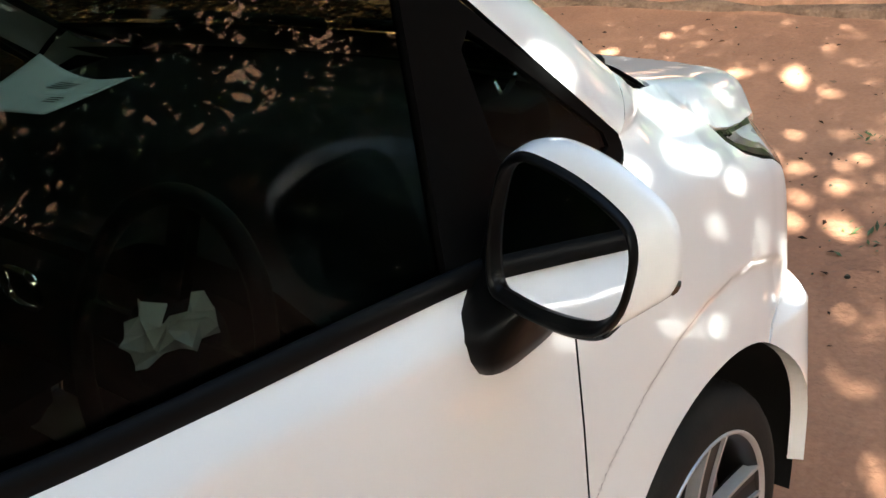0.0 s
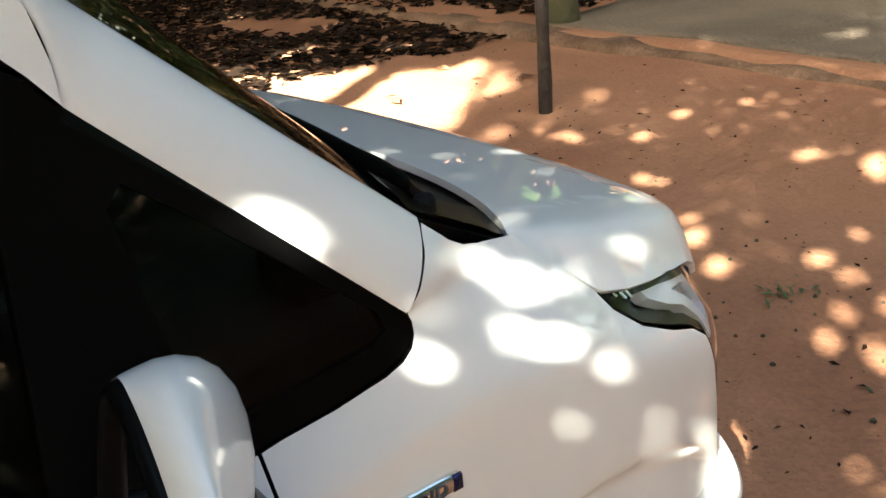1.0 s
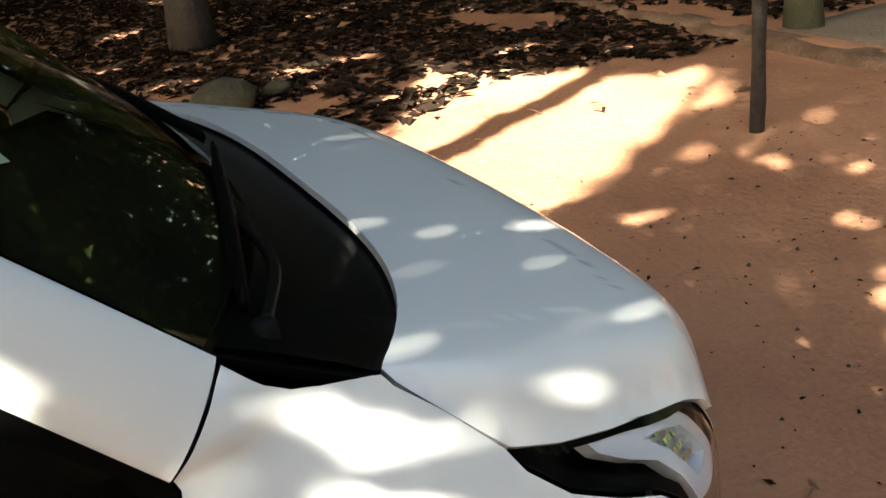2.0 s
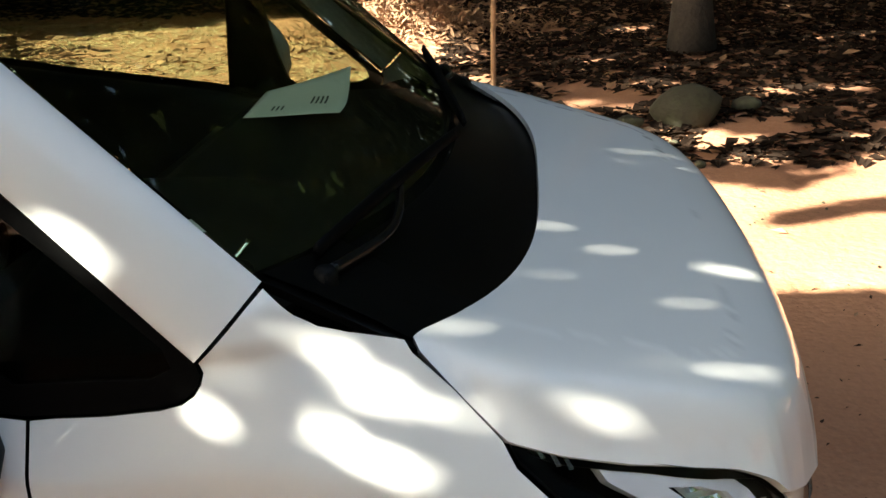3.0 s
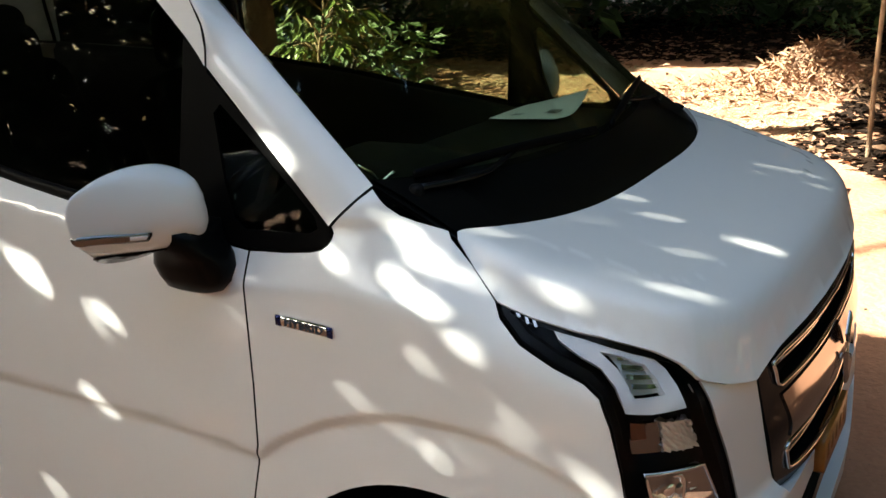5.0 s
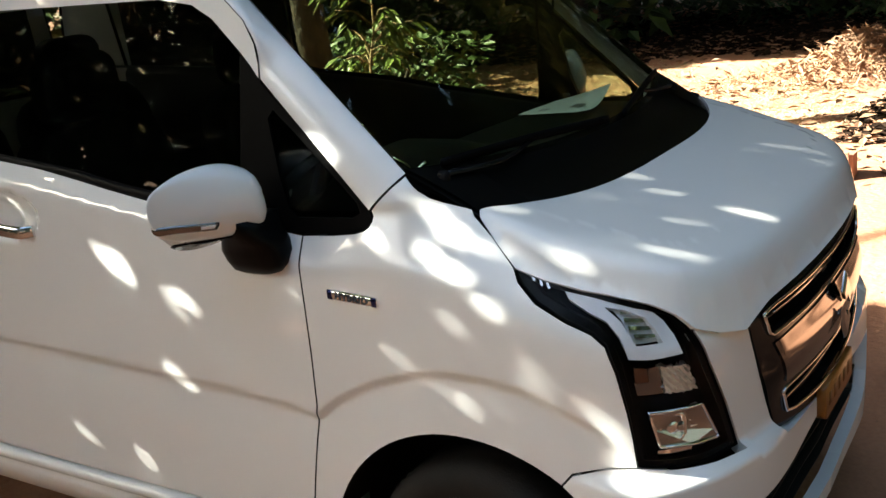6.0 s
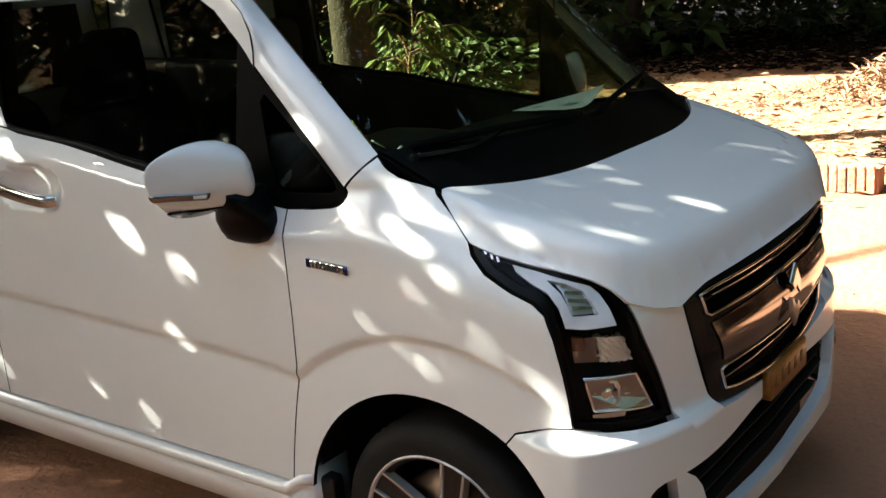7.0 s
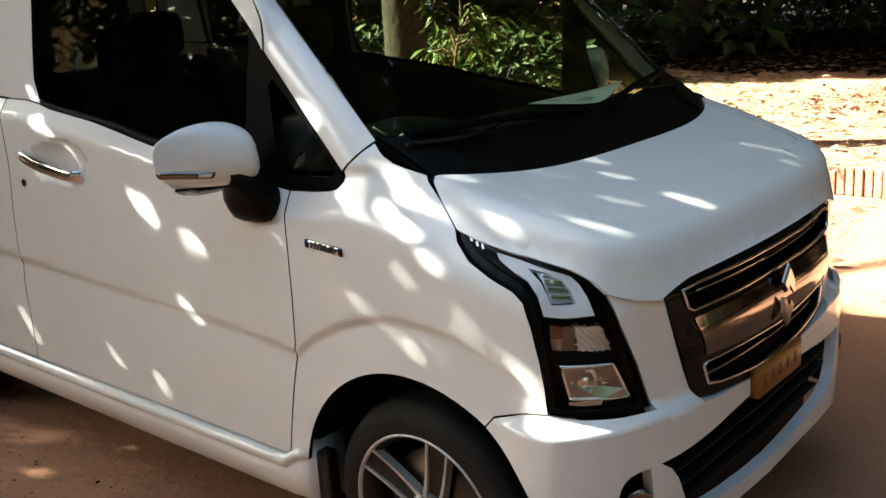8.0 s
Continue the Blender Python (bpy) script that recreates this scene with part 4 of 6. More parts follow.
word = new("word", me)
word.parent = badge
mid_b = b0.lerp(b1, 0.5) + Vector((0, -0.0085, 0))
word.matrix_world = Matrix.Translation(mid_b) @ pose(0, 0, 0, 90, math.degrees(math.atan2(b0.z - b1.z, b1.x - b0.x)), 0)

# ---- door mirrors ----
for m in (False, True):
    sgn = -1 if m else 1

    def cap(rows, flip=sgn):
        return [[(x, y * flip, z) for x, y, z in r] for r in rows]

    REAR = curve([(-0.745, 1.162), (-0.756, 1.184), (-0.782, 1.197), (-0.818, 1.195), (-0.857, 1.187), (-0.893, 1.174), (-0.917, 1.159), (-0.924, 1.138), (-0.921, 1.112),
                  (-0.909, 1.077), (-0.885, 1.050), (-0.848, 1.038), (-0.798, 1.035), (-0.757, 1.040), (-0.737, 1.047), (-0.731, 1.078), (-0.736, 1.126), (-0.745, 1.162)], 68)[:-1]
    BODY = curve([(-0.733, 1.145), (-0.748, 1.180), (-0.782, 1.199), (-0.828, 1.206), (-0.880, 1.201), (-0.922, 1.187), (-0.949, 1.170), (-0.957, 1.144), (-0.953, 1.112),
                  (-0.936, 1.086), (-0.885, 1.066), (-0.800, 1.054), (-0.748, 1.056), (-0.731, 1.082), (-0.730, 1.115), (-0.735, 1.145)], 68)[:-1]

    def outline(x, mix, k, sweep=0.03):
        """Between the rear rim and the body's fullest section, shrunk by k; the outer end lies further back."""
        pts = []
        kz = k - 0.55 * k * (1 - k)
        for p, q in zip(REAR, BODY):
            y, z = p * (1 - mix) + q * mix
            y, z = -0.830 + (y + 0.830) * k, 1.122 + (z - 1.122) * kz
            # the rear rim leans: its foot lies further back
            back = (1 - mix) * (0.19 * (1.2 - z) - 0.010)
            pts.append((x - back - sweep * (-0.77 - y) / 0.17, y, z))
        return pts

    SECTIONS = ((-0.500, 0.0, 1.0, 0.036), (-0.491, 0.5, 1.0, 0.038), (-0.478, 0.85, 1.0, 0.043), (-0.463, 1.0, 1.0, 0.050), (-0.448, 1.0, 0.975, 0.062),
                (-0.432, 1.0, 0.91, 0.078), (-0.418, 1.0, 0.80, 0.091), (-0.407, 1.0, 0.64, 0.100), (-0.400, 1.0, 0.42, 0.106), (-0.397, 1.0, 0.2, 0.109))
    house = [outline(*row) for row in SECTIONS]
    shell = bmesh.new()
    vs = loft(shell, cap(house), cap=False)
    shell.faces.new(vs[-1])
    bmesh.ops.recalc_face_normals(shell, faces=shell.faces[:])
    around = BVHTree.FromBMesh(shell)
    mir = part("door_mirror", shell, PAINT, car, "white door mirror on a black foot")
    # black lower shell and rim
    under = [i for i, (p, q) in enumerate(zip(REAR, BODY)) if q[1] < 1.10]
    low = []
    for x, mx, k, sw in SECTIONS[:8]:
        o = outline(x, mx, k * 1.012, sw)
        row = [o[i] for i in under if o[i][2] < 1.068 - 0.10 * (o[i][1] + 0.95)] or [o[under[len(under) // 2]]]
        row = [row[min(len(row) - 1, int(len(row) * j / 16))] for j in range(16)]
        low.append([(px, py, pz - 0.001) for px, py, pz in row])
    bm = bmesh.new()
    loft(bm, cap(low), closed=False)
    ob = part("lower_shell", bm, BLACK_GLOSS, mir, "black lower mirror shell")
    so = ob.modifiers.new("thickness", "SOLIDIFY")
    so.thickness, so.offset = 0.003, 0
    bm = bmesh.new()
    loft(bm, cap([outline(x, 0.0, k, 0.036) for x, k in ((-0.490, 0.985), (-0.501, 0.988), (-0.508, 0.975), (-0.509, 0.945), (-0.503, 0.920), (-0.488, 0.912), (-0.465, 0.91))]), cap=False)
    part("mirror_rim", bm, BLACK_SATIN, mir, "black mirror rim")
    bm = bmesh.new()
    bm.faces.new([bm.verts.new((-0.511 + 0.16 * (y + 0.83) + 0.175 * (z - 1.122), y * sgn, z)) for _, y, z in outline(0, 0.0, 0.94)])
    part("mirror_glass", bm, MIRROR, mir, "silvered mirror glass", smooth=False)
    # side repeater, let into the lower outer edge
    rows = []
    for k in range(19):
        a = radians(90 - 106 * k / 18)
        out = Vector((math.cos(a), -math.sin(a) * sgn, 0))
        row = []
        for dz in (-0.008, -0.003, 0.003, 0.008):
            z = 1.101 + dz - 0.012 * k / 18
            mid_p = Vector((-0.518, -0.865 * sgn, z))
            hit = around.ray_cast(mid_p + out * 0.3, -out)[0]
            row.append((hit or mid_p + out * 0.08) + out * (0.0045 if abs(dz) < 0.005 else 0.003))
        rows.append([row[0] - out * 0.012] + row + [row[-1] - out * 0.012])
    bm = bmesh.new()
    loft(bm, rows)
    rep = part("repeater", bm, DARK_CHROME, mir, "smoked side repeater")
    bm = bmesh.new()
    loft(bm, [[r[1].lerp(r[2], 0.75) + (r[2] - r[0]).normalized() * 0.002, r[2] + (r[2] - r[0]).normalized() * 0.003, r[3] + (r[3] - r[5]).normalized() * 0.003, r[3].lerp(r[4], 0.35) + (r[3] - r[5]).normalized() * 0.002] for r in rows[13:18]], closed=False)
    part("repeater_lens", bm, LIGHT_GUIDE, rep, "pale repeater lens")
    # foot, rising from the door's corner into the housing
    bm = bmesh.new()
    rows = []
    for z, x0, x1, y1 in ((0.953, -0.525, -0.435, -0.742), (0.960, -0.541, -0.412, -0.752), (0.980, -0.550, -0.392, -0.762), (1.005, -0.553, -0.386, -0.772), (1.028, -0.540, -0.390, -0.782), (1.045, -0.515, -0.402, -0.798), (1.060, -0.492, -0.412, -0.806), (1.085, -0.470, -0.420, -0.815)):
        cx, cy, hx, hy = (x0 + x1) / 2, (y1 - 0.69) / 2, (x1 - x0) / 2, (-0.69 - y1) / 2
        rows.append([(cx + hx * math.copysign(abs(math.cos(a)) ** 0.6, math.cos(a)), (cy + hy * math.copysign(abs(math.sin(a)) ** 0.6, math.sin(a))) * sgn, z) for a in (2 * math.pi * k / 24 for k in range(24))])
    loft(bm, rows)
    part("mirror_foot", bm, BLACK_SATIN, mir, "black mirror foot")

# ---- wheels ----
def lathe(bm, profile, n=64):
    """Turns a profile of (radius, y) about the y axis."""
    loft(bm, [[(r * math.cos(a), y, r * math.sin(a)) for r, y in profile] for a in (2 * math.pi * k / n for k in range(n))] + [[(r, y, 0) for r, y in profile]], closed=False)
    bmesh.ops.remove_doubles(bm, verts=bm.verts, dist=1e-5)


def wheel_parts(tyre_parent):
    """Local: axle along y, face towards -y."""
    bm = bmesh.new()
    lathe(bm, [(0.200, -0.078), (0.206, -0.086), (0.222, -0.090), (0.245, -0.091), (0.262, -0.086), (0.274, -0.074), (0.281, -0.058), (0.283, -0.02), (0.283, 0.05), (0.276, 0.07), (0.25, 0.082), (0.20, 0.075)])
    tyre = part("tyre", bm, RUBBER, tyre_parent, "black road tyre with dusty sidewall")
    bm = bmesh.new()
    for k in range(72):
        a = 2 * math.pi * k / 72
        rows = [[(r * math.cos(a + d), y, r * math.sin(a + d)) for d in (-0.020, 0.020)] for r, y in ((0.2795, -0.066), (0.2845, -0.052), (0.2855, -0.030))]
        loft(bm, rows, closed=False)
    part("tread", bm, RUBBER, tyre, "grooved tread shoulder")
    bm = bmesh.new()
    lathe(bm, [(0.205, -0.080), (0.211, -0.086), (0.211, -0.090), (0.207, -0.091), (0.204, -0.089), (0.202, -0.082)])
    rim = part("rim", bm, ALLOY, tyre_parent, "multi-spoke alloy rim with machined edges")
    bm = bmesh.new()
    lathe(bm, [(0.203, -0.084), (0.192, -0.070), (0.186, -0.02), (0.186, 0.06), (0.20, 0.07)])
    part("barrel", bm, ALLOY_DARK, rim, "dark rim barrel")
    bm = bmesh.new()
    lathe(bm, [(0.0, -0.030), (0.15, -0.030), (0.15, -0.012), (0.0, -0.012)], 40)
    part("brake_disc", bm, STEEL, tyre_parent, "steel brake disc")
    bm = bmesh.new()
    lathe(bm, [(0.0, -0.082), (0.022, -0.082), (0.027, -0.078), (0.028, -0.07), (0.055, -0.066), (0.062, -0.050), (0.062, -0.02)], 40)
    part("hub", bm, ALLOY_DARK, rim, "dark wheel hub")
    n = 5
    for k in range(n):
        a = 2 * math.pi * k / n + radians(75)
        ca, sa = math.cos(a), math.sin(a)

        def at(r, t, y):
            return (r * ca - t * sa, y, r * sa + t * ca)

        face, edges = [], ([], [])
        for i in range(11):
            u = i / 10
            r = 0.040 + (0.2005 - 0.040) * u
            spread = 0.024 + 0.007 * u
            yy = -0.068 - 0.018 * u + 0.004 * math.sin(math.pi * u)
            face.append([at(r, -spread, yy + 0.006), at(r, 0, yy + 0.009), at(r, spread, yy + 0.006), at(r, spread, yy + 0.03), at(r, -spread, yy + 0.03)])
            for sd, rows in zip((-1, 1), edges):
                w = 0.0042 + 0.004 * (1 - u) ** 3
                rows.append([at(r, sd * (spread - w), yy), at(r, sd * (spread + w * 0.6), yy), at(r, sd * (spread + w * 0.8), yy + 0.022), at(r, sd * (spread - w), yy + 0.012)])
        bm = bmesh.new()
        loft(bm, face)
        part("spoke", bm, ALLOY_DARK, rim, "dark painted spoke", smooth=False)
        for rows in edges:
            bm = bmesh.new()
            loft(bm, rows)
            part("spoke_edge", bm, ALLOY, rim, "machined spoke edge", smooth=False)
    for k in range(4):
        a = 2 * math.pi * (k + 0.5) / 4
        bm = bmesh.new()
        tube(bm, [(0.048 * math.cos(a), -0.05, 0.048 * math.sin(a)), (0.048 * math.cos(a), -0.072, 0.048 * math.sin(a)), (0.048 * math.cos(a), -0.078, 0.048 * math.sin(a))], [0.010, 0.010, 0.006], 6)
        part("wheel_nut", bm, CHROME, rim, "chrome wheel nut", smooth=False)


wheel = new("wheel")
wheel.parent = car
wheel_parts(wheel)
places = [(AXLE_X, -0.612, 0), (AXLE_X, 0.612, 180), (AXLE_X - WHEELBASE, -0.612, 0), (AXLE_X - WHEELBASE, 0.612, 180)]
wheel.matrix_basis = pose(places[0][0], places[0][1], AXLE_Z, 0, 0, places[0][2])
for x, y, r in places[1:]:
    copy_thing(wheel, pose(x, y, AXLE_Z, 0, 40, r))

# wheel housings and floor
for cx in (AXLE_X, AXLE_X - WHEELBASE):
    for sgn in (1, -1):
        bm = bmesh.new()
        loft(bm, [[(cx + 0.368 * math.cos(a), y * sgn, 0.290 + 0.368 * math.sin(a)) for a in np.linspace(-0.35, math.pi + 0.35, 30)] for y in (-0.690, -0.45)], closed=False)
        fl = bm.verts.new((cx, -0.45 * sgn, 0.29))
        vs = [v for v in bm.verts if abs(abs(v.co.y) - 0.45) < 1e-6 and v != fl]
        for a, b in zip(vs, vs[1:]):
            bm.faces.new((a, b, fl))
        part("wheel_housing", bm, BLACK_MATT, car, "black wheel housing")
bm = bmesh.new()
box(bm, (-2.75, -0.50, 0.17), (0.40, 0.50, 0.34))
part("underbody", bm, BLACK_MATT, car, "dark underbody", smooth=False)
bm = bmesh.new()
box(bm, (-0.02, -0.50, 0.34), (0.38, 0.50, 0.80))
part("engine_block", bm, BLACK_MATT, car, "dark engine bay filling", smooth=False)
# bracket at the sill's front end
bm = bmesh.new()
box(bm, (-0.385, -0.70, 0.215), (-0.335, -0.655, 0.36))
ob = part("mud_guard", bm, ALLOY_DARK, car, "dark grey guard behind the wheel", smooth=False)
weighted(ob, 0.01, 3)

# ---- cabin ----
def dash_top(x, y):
    """Top of the dashboard: rises to a hood over the instruments in front of the driver."""
    z = 1.065 + 0.02 * math.cos(y * 2.2)
    z += 0.055 * math.exp(-((y + 0.33) / 0.19) ** 4) * smooth_step((-0.10 - x) / 0.2)
    z -= 0.10 * smooth_step((-0.42 - x) / 0.12)
    return z


dash = panel("dashboard", [(-0.58, -0.66), (-0.06, -0.61), (0.01, -0.3), (0.02, 0.0), (0.01, 0.3), (-0.06, 0.61), (-0.58, 0.66)],
             lambda x, y: Vector((x, y, dash_top(x, y))), CABIN, car, "dark grey dashboard", cell=0.03, gap=0, thick=0.05)
bm = bmesh.new()
loft(bm, [[(x, y, z) for x, z in ((-0.56, 0.99), (-0.60, 0.93), (-0.60, 0.80), (-0.50, 0.62), (-0.30, 0.60), (-0.20, 0.9))] for y in np.linspace(-0.66, 0.66, 12)])
part("dash_face", bm, CABIN, dash, "dark dashboard face")
for y in (-0.56, -0.13, 0.13, 0.56):
    bm = bmesh.new()
    loft(bm, [[(-0.602 + dx, y + 0.055 * k * math.copysign(abs(math.cos(a)) ** 0.6, math.cos(a)), 0.90 + 0.035 * k * math.copysign(abs(math.sin(a)) ** 0.6, math.sin(a))) for a in (2 * math.pi * i / 24 for i in range(24))] for dx, k in ((0.0, 1.0), (-0.012, 1.0), (-0.012, 0.86), (0.0, 0.84))], cap=False)
    part("vent_ring", bm, CHROME, dash, "chrome air vent ring")
bm = bmesh.new()
loft(bm, [[(-0.375 + 0.012 * k, -0.285 + 0.03 * k, 1.075 + dz + 0.01 * k) for dz in (-0.012, 0.012)] + [(-0.365 + 0.012 * k, -0.285 + 0.03 * k, 1.075 + dz + 0.01 * k) for dz in (0.012, -0.012)] for k in range(3)])
part("dash_trim", bm, CHROME, dash, "chrome dashboard trim")
bm = bmesh.new()
tube(bm, curve([(-0.215, -0.565, 1.165), (-0.20, -0.545, 1.148), (-0.195, -0.525, 1.128), (-0.18, -0.50, 1.142)], 12), 0.004, 6)
part("dash_clip", bm, CHROME, dash, "bright bent clip on the dashboard")
bm = bmesh.new()
box(bm, (-0.24, -0.585, 1.07), (-0.17, -0.51, 1.13))
ob = part("pillar_speaker", bm, CABIN, dash, "dark speaker pod", smooth=False)
weighted(ob, 0.015, 3)

bm = bmesh.new()
loft(bm, [[((0.182 + 0.014 * math.cos(b)) * math.cos(a), (0.182 + 0.014 * math.cos(b)) * math.sin(a), 0.014 * math.sin(b)) for b in (2 * math.pi * j / 10 for j in range(10))] for a in (2 * math.pi * k / 40 for k in range(41))], cap=False)
steering = part("steering_wheel", bm, CABIN, car, "black three-spoke steering wheel")
steering.matrix_basis = pose(-0.66, -0.34, 0.955, 0, -64, 0)
bm = bmesh.new()
loft(bm, [[(0.065 * k * math.cos(a), 0.075 * k * math.sin(a), h) for a in (2 * math.pi * i / 24 for i in range(24))] for h, k in ((-0.05, 0.8), (-0.01, 1.0), (0.012, 0.9), (0.02, 0.6))])
part("wheel_boss", bm, CABIN, steering, "black steering boss")
for a in (math.radians(0), math.radians(180), math.radians(-90)):
    bm = bmesh.new()
    box(bm, (0.05, -0.02, -0.012), (0.18, 0.02, 0.004))
    bmesh.ops.rotate(bm, verts=bm.verts, matrix=Matrix.Rotation(a + math.pi / 2, 3, "Z"))
    part("wheel_spoke", bm, CABIN, steering, "black wheel spoke", smooth=False)


def rounded(bm, c, size, power=0.45, n=20, m=10):
    """A pillow-like block."""
    rings = []
    for j in range(1, m):
        t = math.pi * j / m - math.pi / 2
        ct, st = abs(math.cos(t)) ** power, math.copysign(abs(math.sin(t)) ** power, math.sin(t))
        rings.append([(c[0] + size[0] / 2 * ct * math.copysign(abs(math.cos(a)) ** power, math.cos(a)), c[1] + size[1] / 2 * ct * math.copysign(abs(math.sin(a)) ** power, math.sin(a)), c[2] + size[2] / 2 * st) for a in (2 * math.pi * k / n for k in range(n))])
    loft(bm, rings)


def lean(bm, pivot, degrees):
    bmesh.ops.rotate(bm, verts=bm.verts, cent=pivot, matrix=Matrix.Rotation(radians(degrees), 3, "Y"))


def seat(x, y, width):
    bm = bmesh.new()
    rounded(bm, (x, y, 0.60), (0.54, width, 0.20))
    s = part("seat", bm, FABRIC, car, "dark fabric car seat")
    bm = bmesh.new()
    rounded(bm, (x - 0.26, y, 0.92), (0.16, width, 0.62))
    lean(bm, (x - 0.26, y, 0.62), -16)
    part("backrest", bm, FABRIC, s)
    bm = bmesh.new()
    rounded(bm, (x - 0.42, y, 1.30), (0.10, 0.27, 0.20), 0.55)
    part("headrest", bm, FABRIC, s)
    for dy in (-0.06, 0.06):
        bm = bmesh.new()
        tube(bm, [(x - 0.37, y + dy, 1.12), (x - 0.415, y + dy, 1.26)], 0.006, 8)
        part("headrest_stem", bm, CHROME, s)


seat(-1.02, -0.35, 0.50)
seat(-1.02, 0.35, 0.50)
seat(-1.92, -0.33, 0.58)
seat(-1.92, 0.33, 0.58)
bm = bmesh.new()
box(bm, (-2.72, -0.62, 0.34), (-0.5, 0.62, 0.40))
part("cabin_floor", bm, FABRIC, car, "dark carpeted floor", smooth=False)
BELT_X = [-x for x, _ in BELT] + [-x for x, _ in rear_belt]
BELT_Z = [z for _, z in BELT] + [z for _, z in rear_belt]
for sgn in (1, -1):
    bm = bmesh.new()
    loft(bm, [[(x, y * sgn, z) for y, z in ((-0.672, 0.42), (-0.640, 0.50), (-0.620, 0.78), (-0.632, 0.84), (-0.650, float(np.interp(-x, BELT_X, BELT_Z)) - 0.03), (-0.668, float(np.interp(-x, BELT_X, BELT_Z)) - 0.004), (-0.690, float(np.interp(-x, BELT_X, BELT_Z)) - 0.002))] for x in np.linspace(-2.42, -0.36, 40)], closed=False)
    ob = part("door_trim", bm, CABIN, car, "dark door trim")
    for xs, name in (((-1.66, -1.50), "middle_pillar"),):
        bm = bmesh.new()
        loft(bm, [[(x + 0.04 * (z - 1.2), (-0.672 + 0.11 * (z - 1.03)) * sgn, z) for z in np.linspace(1.12, 1.57, 8)] for x in np.linspace(xs[0], xs[1], 5)], closed=False)
        ob = part(name, bm, BLACK_MATT, car, "dark pillar trim")
        so = ob.modifiers.new("thickness", "SOLIDIFY")
        so.thickness = 0.03
bm = bmesh.new()
loft(bm, [[(x, y, roof_height(x, y) - 0.035) for y in np.linspace(-0.56, 0.56, 12)] for x in np.linspace(-0.60, -2.68, 14)], closed=False)
part("headliner", bm, HEADLINER, car, "grey roof lining")

# sheet of printed paper on the far end of the dashboard
sheet = thing("paper_sheet", "white printed paper sheet lying on the dashboard", "paper")


def sheet_point(u, v):
    x = -0.400 + 0.185 * v - 0.02 * u
    y = 0.300 + 0.275 * u
    z = dash_top(max(min(x, -0.1), -0.40), y) + 0.010 + 0.045 * u ** 3 * v + 0.006 * math.sin(u * 5 + v * 2) * v
    return Vector((x, y, z))


bm = bmesh.new()
loft(bm, [[sheet_point(u, v) for v in np.linspace(0, 1, 14)] for u in np.linspace(0, 1, 16)], closed=False)
ob = part("page", bm, PAPER, sheet)
so = ob.modifiers.new("thickness", "SOLIDIFY")
so.thickness = 0.0006
for k in range(7):
    bm = bmesh.new()
    u0 = 0.50 + 0.06 * (k % 3)
    v0 = 0.62 + 0.05 * k if k < 4 else 0.25 + 0.05 * (k - 4)
    loft(bm, [[sheet_point(u, v) + Vector((0, 0, 0.002)) for v in (v0, v0 + 0.022)] for u in np.linspace(0.38 if k < 4 else 0.15, 0.62 if k < 4 else 0.30, 5)], closed=False)
    part("print_bar", bm, INK, sheet, "plain dark bar of print")
# crumpled plastic film left on the steering wheel's hub
wrapper = thing("crumpled_wrapper", "crumpled white plastic film lying over the steering wheel", "wrapper")
rnd = random.Random(5)
bm = bmesh.new()
grid = [[bm.verts.new(Vector((-0.683, -0.40, 1.005)) + Vector((0.062, -0.066, 0.012)) * (i / 3.5 - 1) * 0.58 + Vector((0.012, 0.012, 0.03)) * (j / 2.5 - 1) * (0.75 + 0.4 * (i < 3)) + Vector([rnd.uniform(-0.009, 0.009) for _ in range(3)])) for j in range(6)] for i in range(8)]
for i in range(7):
    for j in range(5):
        if (i, j) not in ((0, 0), (3, 4), (4, 4), (6, 0), (0, 4)):
            bm.faces.new((grid[i][j], grid[i + 1][j], grid[i + 1][j + 1], grid[i][j + 1]))
ob = part("wrapper_sheet", bm, PAPER, wrapper, smooth=False)
so = ob.modifiers.new("thickness", "SOLIDIFY")
so.thickness = 0.001

# ---- ground ----
def ground_height(x, y):
    d = max(0.0, math.hypot(x + 0.5, y) - 1.4)
    k = min(1.0, d / 2)
    h = 0.035 * noise.noise(Vector((x * 0.55, y * 0.55, 0.3))) * k + 0.012 * noise.noise(Vector((x * 2.1, y * 2.1, 4.0))) * min(1.0, 0.25 + d)
    h += 0.004 * noise.noise(Vector((x * 9, y * 9, 2.0)))
    if x > 4.0:
        h += 0.07 * smooth_step((x - 4.05 - 0.05 * noise.noise(Vector((y * 1.5, 0, 0)))) / 0.12)
    return h


xs = np.concatenate([np.linspace(-900, -14, 12)[:-1], np.linspace(-14, -4, 60)[:-1], np.linspace(-4, 6, 260)[:-1], np.linspace(6, 14, 50)[:-1], np.linspace(14, 900, 12)])
ys = np.concatenate([np.linspace(-900, -10, 12)[:-1], np.linspace(-10, -2, 50)[:-1], np.linspace(-2, 6, 220)[:-1], np.linspace(6, 16, 70)[:-1], np.linspace(16, 900, 12)])
verts = [(float(x), float(y), ground_height(float(x), float(y)) if abs(x) < 20 and abs(y) < 20 else 0.0) for x in xs for y in ys]
ny = len(ys)
faces = [(i * ny + j, (i + 1) * ny + j, (i + 1) * ny + j + 1, i * ny + j + 1) for i in range(len(xs) - 1) for j in range(ny - 1)]
me = bpy.data.meshes.new("ground")
me.from_pydata(verts, [], faces)
for p in me.polygons:
    p.use_smooth = True
me.materials.append(DIRT)
ground = tagged(new("ground", me), "trodden red earth with sandy patches and grit", "ground", kind="structure")

